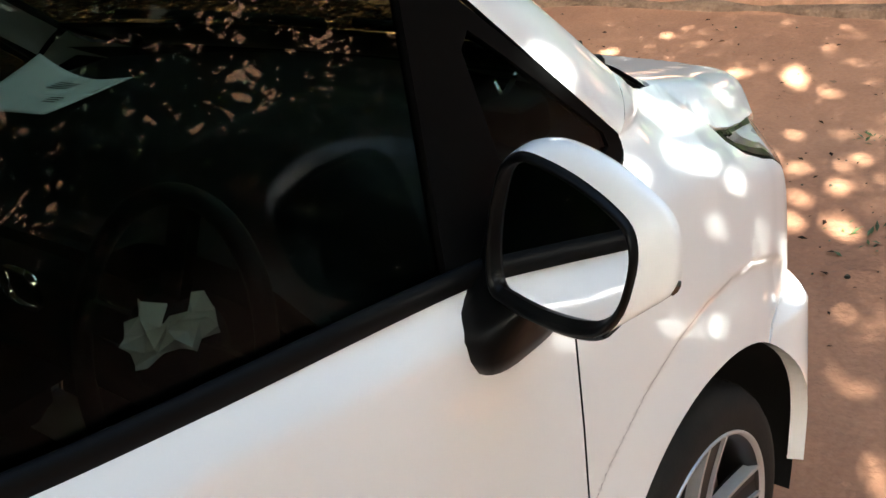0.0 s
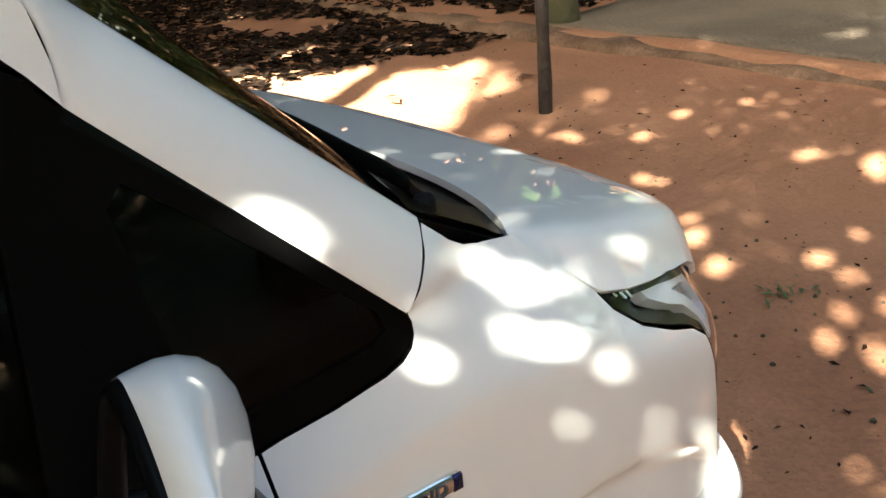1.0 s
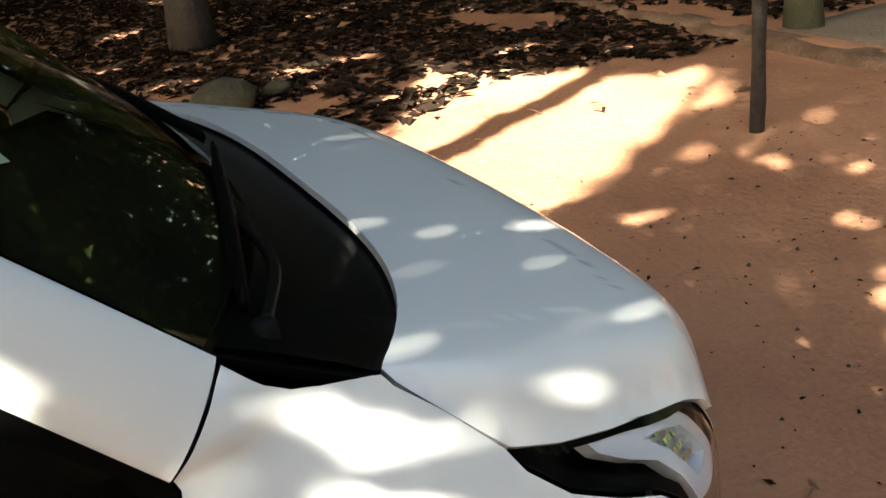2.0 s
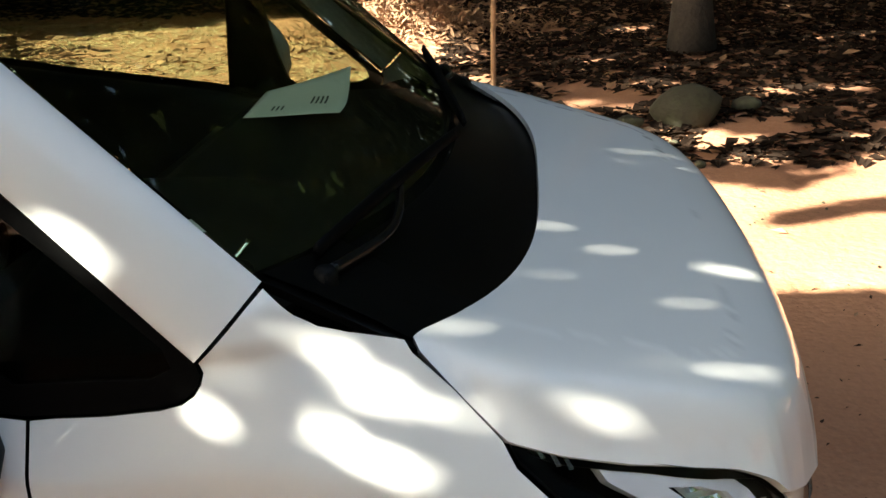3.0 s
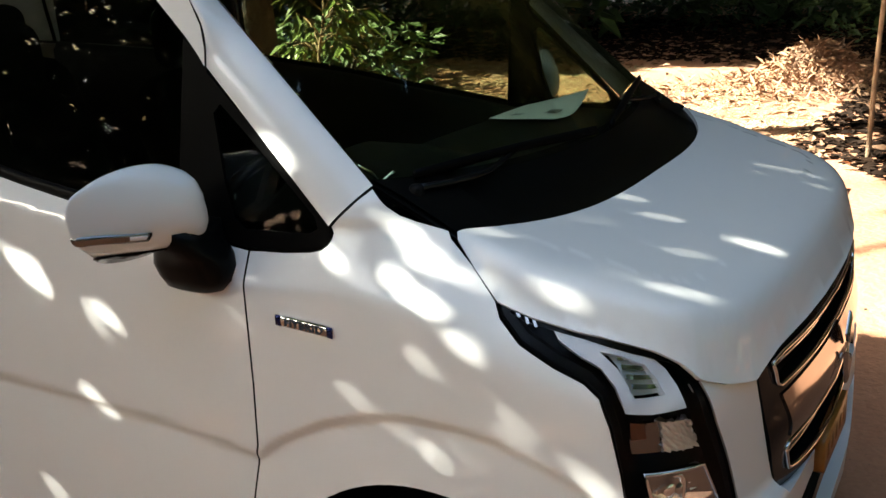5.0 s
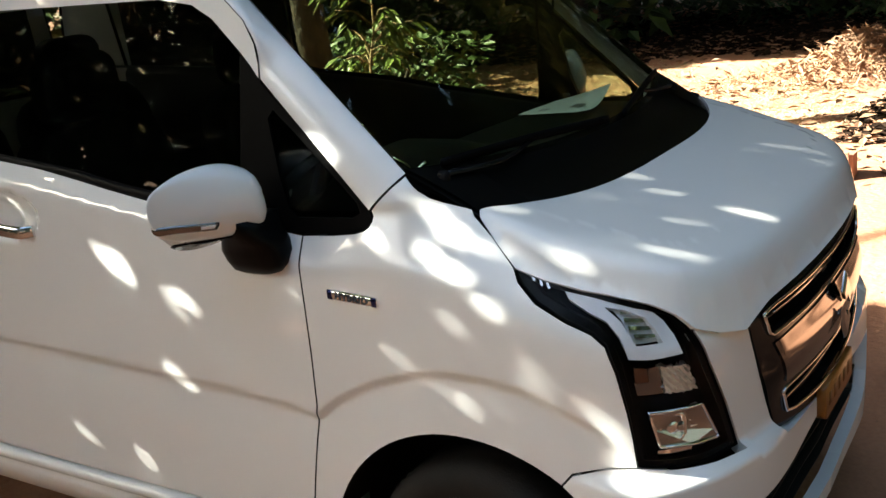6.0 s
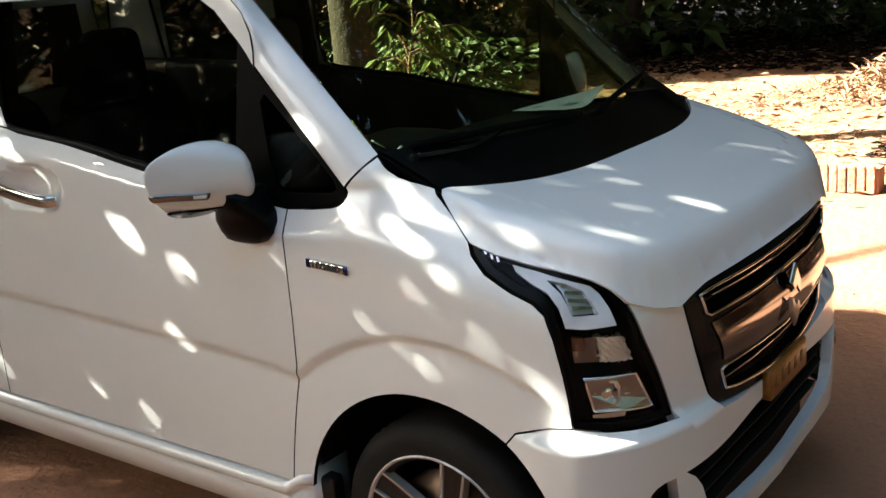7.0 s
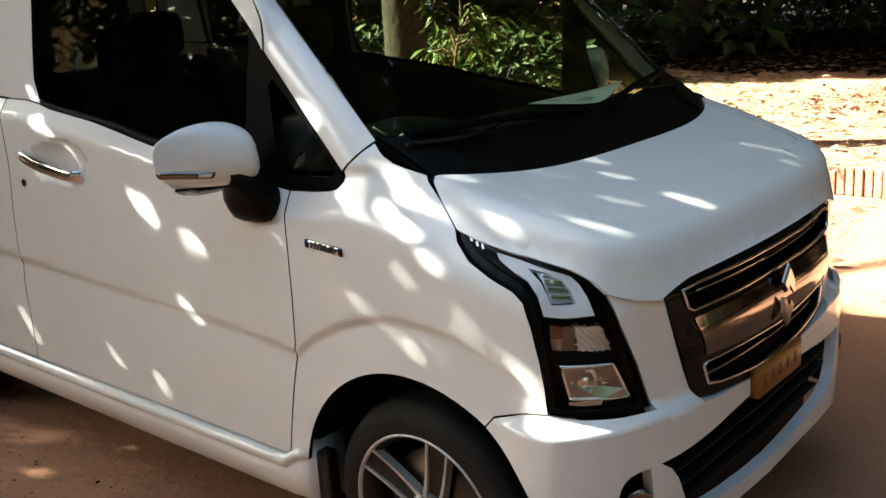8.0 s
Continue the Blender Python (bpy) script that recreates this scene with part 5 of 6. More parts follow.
# old paved road beyond the edging
ASPHALT = material("dusty_old_asphalt", (0.22, 0.165, 0.115), 0.9, vary=0.25, scale=1.4, fine=45, bump=0.8, bump_scale=40, other=(0.12, 0.088, 0.06))
bm = bmesh.new()
loft(bm, [[(float(x) + 0.04 * noise.noise(Vector((float(y) * 2.3, 1, 0))) * (x < 4.3), float(y), ground_height(float(x), float(y)) + 0.012) for x in np.linspace(4.27, 8.6, 30)] for y in np.linspace(-7.0, 3.4, 70)], closed=False)
road = tagged(part("road", bm, ASPHALT), "worn grey road surface dusted with red earth", "road", kind="structure")
so = road.modifiers.new("thickness", "SOLIDIFY")
so.thickness, so.offset = 0.03, -1

# raised edge of the track ahead: crumbling brown earth
rnd = random.Random(11)
kerb = thing("track_edge", "low crumbling brown earth edge of the track", "edging", kind="structure")
bm = bmesh.new()
y = -4.0
rings = []
while y < 6:
    wob = 0.03 * noise.noise(Vector((y * 2.1, 3, 0)))
    top = 0.062 + 0.018 * noise.noise(Vector((y * 3.3, 7, 0)))
    rings.append([(4.03 + wob, y, -0.03), (4.05 + wob, y, top * 0.7), (4.09 + wob, y, top), (4.22 + wob, y, top + 0.004), (4.30, y, 0.0)])
    y += 0.09
loft(bm, rings, closed=False)
part("edging", bm, KERB, kerb)

# ---- loose things on the ground ----
def pebble(bm, c, r, rnd, squash=0.6):
    ico = bmesh.ops.create_icosphere(bm, subdivisions=2, radius=r)
    seed = rnd.uniform(0, 50)
    for v in ico["verts"]:
        k = 1 + 0.35 * noise.noise(v.co / r * 0.9 + Vector((seed, 0, 0)))
        v.co = Vector((v.co.x * k * 1.15, v.co.y * k, v.co.z * k * squash)) + Vector(c)


def rock(c, r, label, squash=0.7):
    bm = bmesh.new()
    pebble(bm, (0, 0, 0), r, rnd, squash)
    ob = part("rock", bm, ROCK)
    ob.location = (c[0], c[1], ground_height(c[0], c[1]) + r * squash * 0.55)
    return tagged(ob, label, "rock", "rocks by the shade")


rock((1.08, 4.45), 0.19, "large rounded brown rock half in shade")
for c, r in (((0.72, 4.30), 0.12), ((1.45, 4.65), 0.13), ((0.52, 4.02), 0.075), ((0.70, 3.80), 0.06), ((0.92, 3.92), 0.05), ((0.35, 4.35), 0.07), ((0.60, 3.55), 0.045), ((1.00, 3.55), 0.05)):
    rock(c, r * 0.62, "small brown rock beside the shaded ground")

bm = bmesh.new()
for k in range(700):
    x, y = rnd.uniform(-2.5, 3.9), rnd.uniform(-1.6, 6.5)
    if abs(y) < 0.8 and -2.9 < x < 0.65:
        continue
    n = noise.noise(Vector((x * 0.8, y * 0.8, 9)))
    if n < 0.05:
        continue
    r = rnd.uniform(0.004, 0.011)
    s = bmesh.ops.create_cone(bm, cap_ends=True, segments=5, radius1=r, radius2=r * 0.5, depth=r)
    for v in s["verts"]:
        v.co += Vector((x + rnd.uniform(-.002, .002), y, ground_height(x, y) + r * 0.3))
tagged(part("pebbles", bm, ROCK, smooth=False), "scattered small stones and crumbs of earth", "pebbles", kind="stuff")


def leaf_shape(bm, c, size, yaw, tilt, roll, wide=0.42, fold=0.25):
    """A pointed leaf of four faces, folded along its midrib."""
    m = Matrix.Translation(c) @ Euler((roll, tilt, yaw)).to_matrix().to_4x4()
    l, w = size, size * wide / 2
    mid = [bm.verts.new(m @ Vector(p)) for p in ((0, 0, 0), (l * 0.5, 0, -l * 0.03), (l, 0, -l * 0.08))]
    a = bm.verts.new(m @ Vector((l * 0.42, w, w * fold)))
    b = bm.verts.new(m @ Vector((l * 0.42, -w, w * fold)))
    for f in ((mid[0], mid[1], a), (mid[1], mid[2], a), (mid[0], b, mid[1]), (mid[1], b, mid[2])):
        bm.faces.new(f)


def leaves(name, places, mat, parent=None, label="", kind="", wide=0.42):
    """One mesh of many leaves: places give x, y, z, size, yaw, tilt, roll."""
    P = np.array(places, float)
    base = np.array([(0, 0, 0), (0.5, 0, -0.03), (1, 0, -0.08), (0.42, wide / 2, wide / 8), (0.42, -wide / 2, wide / 8)])
    V = []
    for x, y, z, s, yaw, tilt, roll in P:
        R = np.array(Euler((roll, tilt, yaw)).to_matrix())
        V.append(base * s @ R.T + (x, y, z))
    V = np.concatenate(V)
    F = [(5 * i + a, 5 * i + b, 5 * i + c) for i in range(len(P)) for a, b, c in ((0, 1, 3), (1, 2, 3), (0, 4, 1), (1, 4, 2))]
    me = bpy.data.meshes.new(name)
    me.from_pydata(V.tolist(), [], F)
    me.materials.append(mat)
    ob = new(name, me)
    ob.parent = parent
    return tagged(ob, label, kind=kind)


# dry leaf litter
rnd = random.Random(21)
P = []
while len(P) < 2600:
    x, y = rnd.uniform(-6, 3.5), rnd.uniform(2.3, 10.5)
    dens = 0.5 + noise.noise(Vector((x * 0.5, y * 0.5, 1)))
    if rnd.random() < dens * (0.25 if y < 4.5 else 1) * (0.3 if x > -0.2 and y < 9.0 else 1):
        P.append((x, y, ground_height(x, y) + rnd.uniform(0.004, 0.03), rnd.uniform(0.06, 0.15), rnd.uniform(0, 6.3), rnd.uniform(-0.35, 0.35), rnd.uniform(-0.6, 0.6)))
tagged(leaves("leaf_litter", P, LITTER), "dry brown fallen leaves", "leaf litter", kind="stuff")
P = []
for k in range(60):
    x, y = rnd.uniform(0.7, 3.9), rnd.uniform(-1.6, 2.2)
    P.append((x, y, ground_height(x, y) + 0.006, rnd.uniform(0.02, 0.06), rnd.uniform(0, 6.3), rnd.uniform(-0.2, 0.2), rnd.uniform(-0.4, 0.4)))
tagged(leaves("fallen_leaves", P, LITTER), "small dry leaves and twigs on the earth", "leaf litter", kind="stuff")
P = []
for k in range(3200):
    a, r = rnd.uniform(0, 6.3), abs(rnd.gauss(0, 0.6))
    x, y = -0.95 + r * math.cos(a) * 1.2, 8.0 + r * math.sin(a) * 0.8
    h = 0.42 * math.exp(-(r / 0.5) ** 2)
    P.append((x, y, h * rnd.random() ** 0.4 + 0.02, rnd.uniform(0.05, 0.15), rnd.uniform(0, 6.3), rnd.uniform(-0.9, 0.9), rnd.uniform(-1.2, 1.2)))
tagged(leaves("litter_heap", P, LITTER, wide=0.22), "heap of dry palm scraps and brown leaves", "leaf heap", kind="stuff")

P = []
for k in range(420):
    x, y = (rnd.uniform(0.5, 3.9), rnd.uniform(-2.3, 2.3)) if k < 290 else (rnd.uniform(-3.2, -0.3), rnd.uniform(-1.5, -0.74))
    P.append((x, y, ground_height(x, y) + 0.005, rnd.uniform(0.010, 0.040), rnd.uniform(0, 6.3), rnd.uniform(-0.25, 0.25), rnd.uniform(-0.5, 0.5)))
for k in range(900):
    if k % 3:
        x, y = rnd.uniform(-2.4, 0.6), rnd.uniform(-1.9, -0.72)
    else:
        x, y = rnd.uniform(0.9, 3.4), rnd.uniform(-1.0, 2.4)
    P.append((x, y, ground_height(x, y) + 0.003, rnd.uniform(0.006, 0.022), rnd.uniform(0, 6.3), rnd.uniform(-0.4, 0.4), rnd.uniform(-0.4, 0.4)))
tagged(leaves("crumbs", P, LITTER_DARK, wide=0.4), "dark twigs and leaf crumbs on the earth", "leaf litter", kind="stuff")
# near-black leaves laid where the ground lies in deep shade; colour carries that shade
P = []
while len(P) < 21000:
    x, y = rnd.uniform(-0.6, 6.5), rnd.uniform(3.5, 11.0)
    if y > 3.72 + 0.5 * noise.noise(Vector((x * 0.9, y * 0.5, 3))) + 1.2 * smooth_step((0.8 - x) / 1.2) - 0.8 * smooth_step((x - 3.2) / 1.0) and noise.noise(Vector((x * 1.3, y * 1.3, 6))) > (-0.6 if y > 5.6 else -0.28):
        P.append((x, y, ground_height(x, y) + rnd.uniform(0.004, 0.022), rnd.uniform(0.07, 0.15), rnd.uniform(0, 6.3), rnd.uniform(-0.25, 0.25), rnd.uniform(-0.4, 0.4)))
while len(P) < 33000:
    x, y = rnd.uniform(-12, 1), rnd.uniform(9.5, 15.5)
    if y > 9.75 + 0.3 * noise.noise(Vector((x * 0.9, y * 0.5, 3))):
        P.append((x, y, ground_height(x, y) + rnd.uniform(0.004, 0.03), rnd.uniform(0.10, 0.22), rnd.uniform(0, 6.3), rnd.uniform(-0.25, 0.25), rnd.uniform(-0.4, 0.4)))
tagged(leaves("shade_dark_litter", P, LITTER_DARK, wide=0.5), "leaf litter under the trees, near-black to stand for deep shade", "leaf litter", kind="stuff")

# small weeds at the car's front
P = []
for cx, cy in ((1.75, -0.35), (2.35, -0.55), (1.95, 0.15), (2.6, -0.1), (1.45, -0.75), (3.1, -0.7)):
    for k in range(26):
        P.append((cx + rnd.gauss(0, 0.06), cy + rnd.gauss(0, 0.06), ground_height(cx, cy) + 0.004, rnd.uniform(0.02, 0.05), rnd.uniform(0, 6.3), rnd.uniform(-0.9, 0.0), rnd.uniform(-0.3, 0.3)))
tagged(leaves("weeds", P, LEAF, wide=0.3), "low green weeds in the earth", "weeds", kind="stuff")

# yellow-green grass beyond the car
P = []
while len(P) < 110000:
    x, y = rnd.uniform(-8, 0.3), rnd.uniform(2.4, 9.3)
    edge = -0.6 - 0.10 * (y - 5) + 0.8 * noise.noise(Vector((x * 0.6, y * 0.6, 5)))
    edge -= 2.0 * smooth_step((y - 7.4) / 1.0)
    if x < edge and rnd.random() < 0.8 + noise.noise(Vector((x * 1.3, y * 1.3, 2))):
        P.append((x, y, ground_height(x, y), rnd.uniform(0.02, 0.05), rnd.uniform(0, 6.3), rnd.uniform(-0.55, -0.05), rnd.uniform(-0.4, 0.4)))
tagged(leaves("grass", P, GRASS, wide=0.16), "short pale straw-coloured grass", "grass", kind="stuff")

# clay block at the sunny edge, and the fallen branch
block = thing("clay_block", "broken red clay block with ribbed face on the sand", "block")
bm = bmesh.new()
box(bm, (-0.88, 3.985, 0.0), (-0.255, 4.11, 0.15))
part("block_body", bm, BRICK, block, smooth=False)
for k in range(11):
    bm = bmesh.new()
    x0 = -0.87 + 0.055 * k
    box(bm, (x0, 3.95 + 0.02 * rnd.random(), 0.0), (x0 + 0.047, 3.984, 0.145 + 0.03 * rnd.random()))
    weighted(part("rib", bm, BRICK, block, smooth=False), 0.006)
branch = thing("fallen_branch", "long bare fallen branch lying on the ground", "branch")
bm = bmesh.new()
tube(bm, curve([(-7.3, 13.0, 0.07), (-6.6, 12.8, 0.04), (-5.9, 12.95, 0.06), (-5.4, 12.85, 0.03)], 24), [0.035 - 0.0010 * k for k in range(25)], 8)
part("branch_wood", bm, STICK_WOOD, branch)

# posts
post = thing("wooden_post", "dark weathered wooden post standing in the earth", "post")
bm = bmesh.new()
tube(bm, [(2.945 + 0.004 * math.sin(k * 1.7), 2.115 - 0.015 * k / 10 * 2, -0.05 + 0.21 * k) for k in range(11)], [0.034 + 0.003 * math.sin(k * 2.1) for k in range(11)], 10)
part("post_wood", bm, POST_WOOD, post)
stick = thing("thin_stake", "thin pale wooden stake stuck in the ground", "stake")
bm = bmesh.new()
tube(bm, curve([(-0.085, 5.0, -0.03), (-0.075, 5.0, 0.5), (-0.055, 5.0, 1.0), (-0.02, 4.99, 1.7), (0.0, 5.0, 2.3)], 20), [0.018 - 0.0003 * k for k in range(21)], 8)
part("stake_wood", bm, STICK_WOOD, stick)


# ---- trees and plants ----
def trunk(bm, base, top, r0, r1, seed):
    pts, rad = [], []
    for k in range(13):
        u = k / 12
        p = Vector(base).lerp(Vector(top), u)
        p += Vector((0.12 * noise.noise(Vector((u * 3, seed, 0))), 0.12 * noise.noise(Vector((u * 3, seed, 9))), 0)) * (u > 0)
        pts.append(p)
        rad.append(r0 + (r1 - r0) * u + r0 * 0.6 * math.exp(-u * 14))
    tube(bm, pts, rad, 14)


def on_way(g, h):
    """The place at height h whose shadow falls on the ground at g."""
    k = h / -SUN_WAY.z
    return (g[0] - SUN_WAY.x * k, g[1] - SUN_WAY.y * k, h)


# gaps in the crown: the spots of light that fall through them, and how wide they are
WING_SPOTS = [(-0.059, 1.086, 0.024), (-0.017, 1.044, 0.034), (0.031, 1.035, 0.020), (-0.045, 1.004, 0.021), (0.011, 0.979, 0.016), (-0.136, 1.061, 0.016), (-0.173, 1.038, 0.018),
              (0.049, 0.951, 0.006), (0.080, 0.919, 0.012), (0.013, 0.880, 0.024), (-0.145, 0.796, 0.017), (0.157, 0.821, 0.014), (0.141, 0.779, 0.011),
              (0.189, 0.791, 0.009), (0.085, 0.761, 0.011), (-0.044, 0.745, 0.014), (0.024, 0.704, 0.013), (0.076, 0.726, 0.010), (0.303, 0.696, 0.021), (0.077, 1.014, 0.010)]
DOOR_SPOTS = [(-0.942, 0.945, 0.050), (-0.935, 0.876, 0.012), (-0.722, 0.866, 0.019), (-0.752, 0.836, 0.017), (-0.635, 0.750, 0.016), (-0.806, 0.674, 0.016), (-1.272, 0.911, 0.014),
              (-1.241, 0.840, 0.014), (-1.319, 0.771, 0.012), (-1.515, 0.916, 0.017), (-1.704, 0.449, 0.021), (-1.459, 0.390, 0.019), (-1.205, 0.453, 0.020), (-0.982, 0.421, 0.023),
              (-1.334, 1.076, 0.017), (-1.308, 1.048, 0.014), (-1.450, 1.139, 0.028), (-0.381, 0.910, 0.015)]
HOOD_SPOTS = [(0.061, -0.574, 0.022), (0.114, -0.612, 0.020), (0.190, -0.640, 0.030), (0.273, -0.556, 0.011), (0.315, -0.546, 0.010), (0.356, -0.536, 0.011), (0.404, -0.517, 0.015),
              (0.363, -0.228, 0.015), (0.407, -0.213, 0.015), (0.452, -0.223, 0.013), (0.325, -0.380, 0.016), (0.231, -0.261, 0.016), (0.164, -0.394, 0.016), (0.163, -0.225, 0.013),
              (0.192, 0.198, 0.013), (0.297, 0.205, 0.014), (0.344, 0.305, 0.013), (0.408, 0.277, 0.012), (0.156, 0.420, 0.012), (0.226, 0.441, 0.012)]
OTHER_SPOTS = [(-0.300, -0.675, 1.205, 0.036), (0.361, -0.69, 0.590, 0.032), (0.408, -0.65, 0.584, 0.026), (0.298, -0.70, 0.626, 0.018), (-1.55, -0.71, 1.25, 0.02)]
GAPS = ([(*skin(s_of_x(x), z), r) for x, z, r in WING_SPOTS + DOOR_SPOTS] + [(*hood_skin(x, y), r * 0.75) for x, y, r in HOOD_SPOTS] + OTHER_SPOTS)
GAP_G = [(x - SUN_WAY.x / SUN_WAY.z * z, y - SUN_WAY.y / SUN_WAY.z * z, r) for x, y, z, r in GAPS]
GAP_A = np.array(GAP_G)


# patches of light on the earth before the car
GROUND_SPOTS = [(3.12, 0.46, 0.086), (2.97, 0.27, 0.072), (2.5, 0.19, 0.034), (2.07, -0.14, 0.036), (1.95, -0.09, 0.043), (1.74, -0.1, 0.042), (1.76, -0.27, 0.053),
                (1.06, -0.46, 0.028), (3.27, 1.53, 0.053), (1.98, 0.43, 0.066), (2.24, 0.21, 0.050), (2.17, 0.05, 0.048), (1.94, -0.04, 0.039), (1.8, -0.18, 0.048),
                (2.26, 0.76, 0.049), (3.6, 1.36, 0.043), (3.23, 0.51, 0.052), (2.13, 0.63, 0.055), (1.77, 1.88, 0.002)]
SPOT_A = np.array(GROUND_SPOTS)


def crown(name, parent, count, inside_shade, box_, seed, size, heights, label, gaps=None):
    r = random.Random(seed)
    P = []
    tries = 0
    while len(P) < count and tries < count * 12:
        tries += 1
        gx, gy = r.uniform(box_[0], box_[1]), r.uniform(box_[2], box_[3])
        if not inside_shade(gx, gy, r):
            continue
        s = r.uniform(*size)
        h = r.uniform(*heights)
        if gaps is not None:
            # the sun's round image widens each gap
            dx, dy = gaps[:, 0] - gx, gaps[:, 1] - gy
            along = dx * 0.85 + dy * 0.527
            across = -dx * 0.527 + dy * 0.85
            if ((along * 0.68) ** 2 + across ** 2 < (gaps[:, 2] * 0.55 + s * 0.225) ** 2).any():
                continue
        x, y, z = on_way((gx, gy), h)
        yaw = r.uniform(0, 6.3)
        P.append((x - 0.45 * s * math.cos(yaw), y - 0.45 * s * math.sin(yaw), z, s, yaw, r.uniform(-0.5, 0.5), r.uniform(-0.6, 0.6)))
    return leaves(name, P, LEAF, parent, label, wide=0.6)


# where the shade of the near and of the far trees ends on the ground
NEAR_EDGE = ((-5.0, 1.95), (1.0, 1.80), (1.47, 1.86), (1.93, 1.94), (2.67, 2.40), (3.0, 2.56), (3.42, 2.80), (3.75, 3.6), (4.0, 4.9))
FAR_EDGE = ((0.3, 3.9), (0.7, 3.6), (1.0, 3.45), (1.4, 3.12), (1.9, 3.9), (2.42, 4.7), (2.8, 3.95), (3.1, 3.5), (3.6, 3.2), (3.9, 1.5))


def near_shade(x, y, r):
    edge = interp(x, NEAR_EDGE) + 0.10 * noise.noise(Vector((x * 0.9, 0, 3))) + 0.10 * noise.noise(Vector((x * 4.0, 0, 8))) + r.gauss(0, 0.06)
    if y > edge:
        return False
    return True


def far_shade(x, y, r):
    line = interp(x, FAR_EDGE) + 0.2 * noise.noise(Vector((x * 0.9, y * 0.4, 7)))
    # the shadow of a limb across the sunny strip
    if 1.2 < x < 3.3 and abs(y - 2.80 - 0.45 * (x - 1.45) - 0.05 * noise.noise(Vector((x * 3, 0, 4)))) < 0.05 + 0.04 * r.random():
        return True
    if x < 0.3:
        line = min(line + (0.3 - x) * 5.5, 9.4 + 0.6 * noise.noise(Vector((x * 0.7, 0, 17))))
    line += 0.30 * noise.noise(Vector((x * 2.8, y * 2.8, 31))) + r.gauss(0, 0.06)
    if y < 8.0 and x < 3.6 and noise.noise(Vector((x * 1.5, y * 2.6, 51))) + 0.25 * noise.noise(Vector((x * 6, y * 6, 4))) > (0.26 if y < 5.2 else 0.36):
        return False
    return y > line and noise.noise(Vector((x * 1.5, y * 1.5, 22))) < 0.46 + 0.2 * smooth_step((x - 2.0) / 1.0)


shade_tree = thing("shade_tree", "large leafy tree shading the parked car", "tree")
bm = bmesh.new()
trunk(bm, (-9.5, -6.6, -0.1), (-8.4, -5.2, 6.0), 0.30, 0.12, 3.0)
part("trunk", bm, BARK, shade_tree, "rough brown trunk")
for k in range(7):
    a = 2 * math.pi * k / 7
    bm = bmesh.new()
    tube(bm, curve([(-8.9, -5.9, 4.2), (-8.4 + 1.6 * math.cos(a), -5.2 + 1.2 * math.sin(a), 5.6), (-7.8 + 4.0 * math.cos(a), -4.6 + 3.0 * math.sin(a), 7.6)], 10), [0.09 - 0.007 * i for i in range(11)], 7)
    part("limb", bm, BARK, shade_tree, "rough brown limb")
def car_shade(x, y, r):
    """The denser part of the crown, over the car."""
    return -1.7 < x < 1.85 and y > -0.80 + 0.62 * max(0.0, x - 0.5) and near_shade(x, y, r)


crown("crown", shade_tree, 64000, car_shade, (-1.7, 1.9, -0.85, 1.95), 31, (0.045, 0.085), (2.8, 3.3), "dense green crown with gaps", gaps=GAP_A)


def front_shade(x, y, r):
    """Small crisp flecks of light on the earth before the car."""
    return 1.0 < x < 4.2 and -1.8 < y < 1.95 and near_shade(x, y, r) and not car_shade(x, y, r) and noise.noise(Vector((x * 4.6, y * 4.6, 72))) + 0.3 * noise.noise(Vector((x * 12, y * 12, 5))) < 0.54


crown("front_bough", shade_tree, 30000, front_shade, (1.0, 4.2, -1.8, 1.95), 36, (0.05, 0.10), (3.9, 4.8), "leafy bough", gaps=SPOT_A)


def ring_shade(x, y, r):
    if 1.0 < x < 4.2 and -1.8 < y < 1.95:
        return False
    return near_shade(x, y, r) and not car_shade(x, y, r) and noise.noise(Vector((x * 3.6, y * 3.6, 12))) < 0.34 + 0.10 * smooth_step((x - 1.6) / 0.6)


crown("outer_crown", shade_tree, 76000, ring_shade, (-5, 7.0, -4.5, 5.0), 32, (0.09, 0.16), (7.0, 8.6), "loose green outer crown")

back_tree = thing("back_tree", "tall tree with a grey-brown trunk beyond the car", "tree")
bm = bmesh.new()
trunk(bm, (-4.25, 3.95, -0.1), (-4.0, 3.6, 6.0), 0.17, 0.10, 5.0)
part("trunk", bm, BARK, back_tree, "grey-brown trunk")
def edge_shade(x, y, r):
    """The ragged edge of the far shade, from lower boughs."""
    return 0.4 < x < 4.2 and y < 4.6 and far_shade(x, y, r)


crown("low_bough", back_tree, 11000, edge_shade, (0.4, 4.2, 1.4, 4.6), 35, (0.07, 0.15), (3.9, 4.8), "low bough with loose leaves")
crown("crown", back_tree, 56000, lambda x, y, r: far_shade(x, y, r) and not (0.4 < x < 4.2 and y < 4.6), (-10.0, 8.0, 2.3, 15.0), 33, (0.15, 0.30), (8.0, 10.5), "dense green crown")

# leaves out of view, added to keep sun off the far floor
crown("unseen_far_leaves", back_tree, 15000, lambda x, y, r: y > 10.6 + 0.8 * noise.noise(Vector((x * 0.6, 0, 17))) + max(0.0, -5 - x) * 0.12, (-20.0, 1.0, 9.5, 26.0), 34, (0.40, 0.75), (5.5, 8.0), "unseen leaves added to shade the wood's floor")

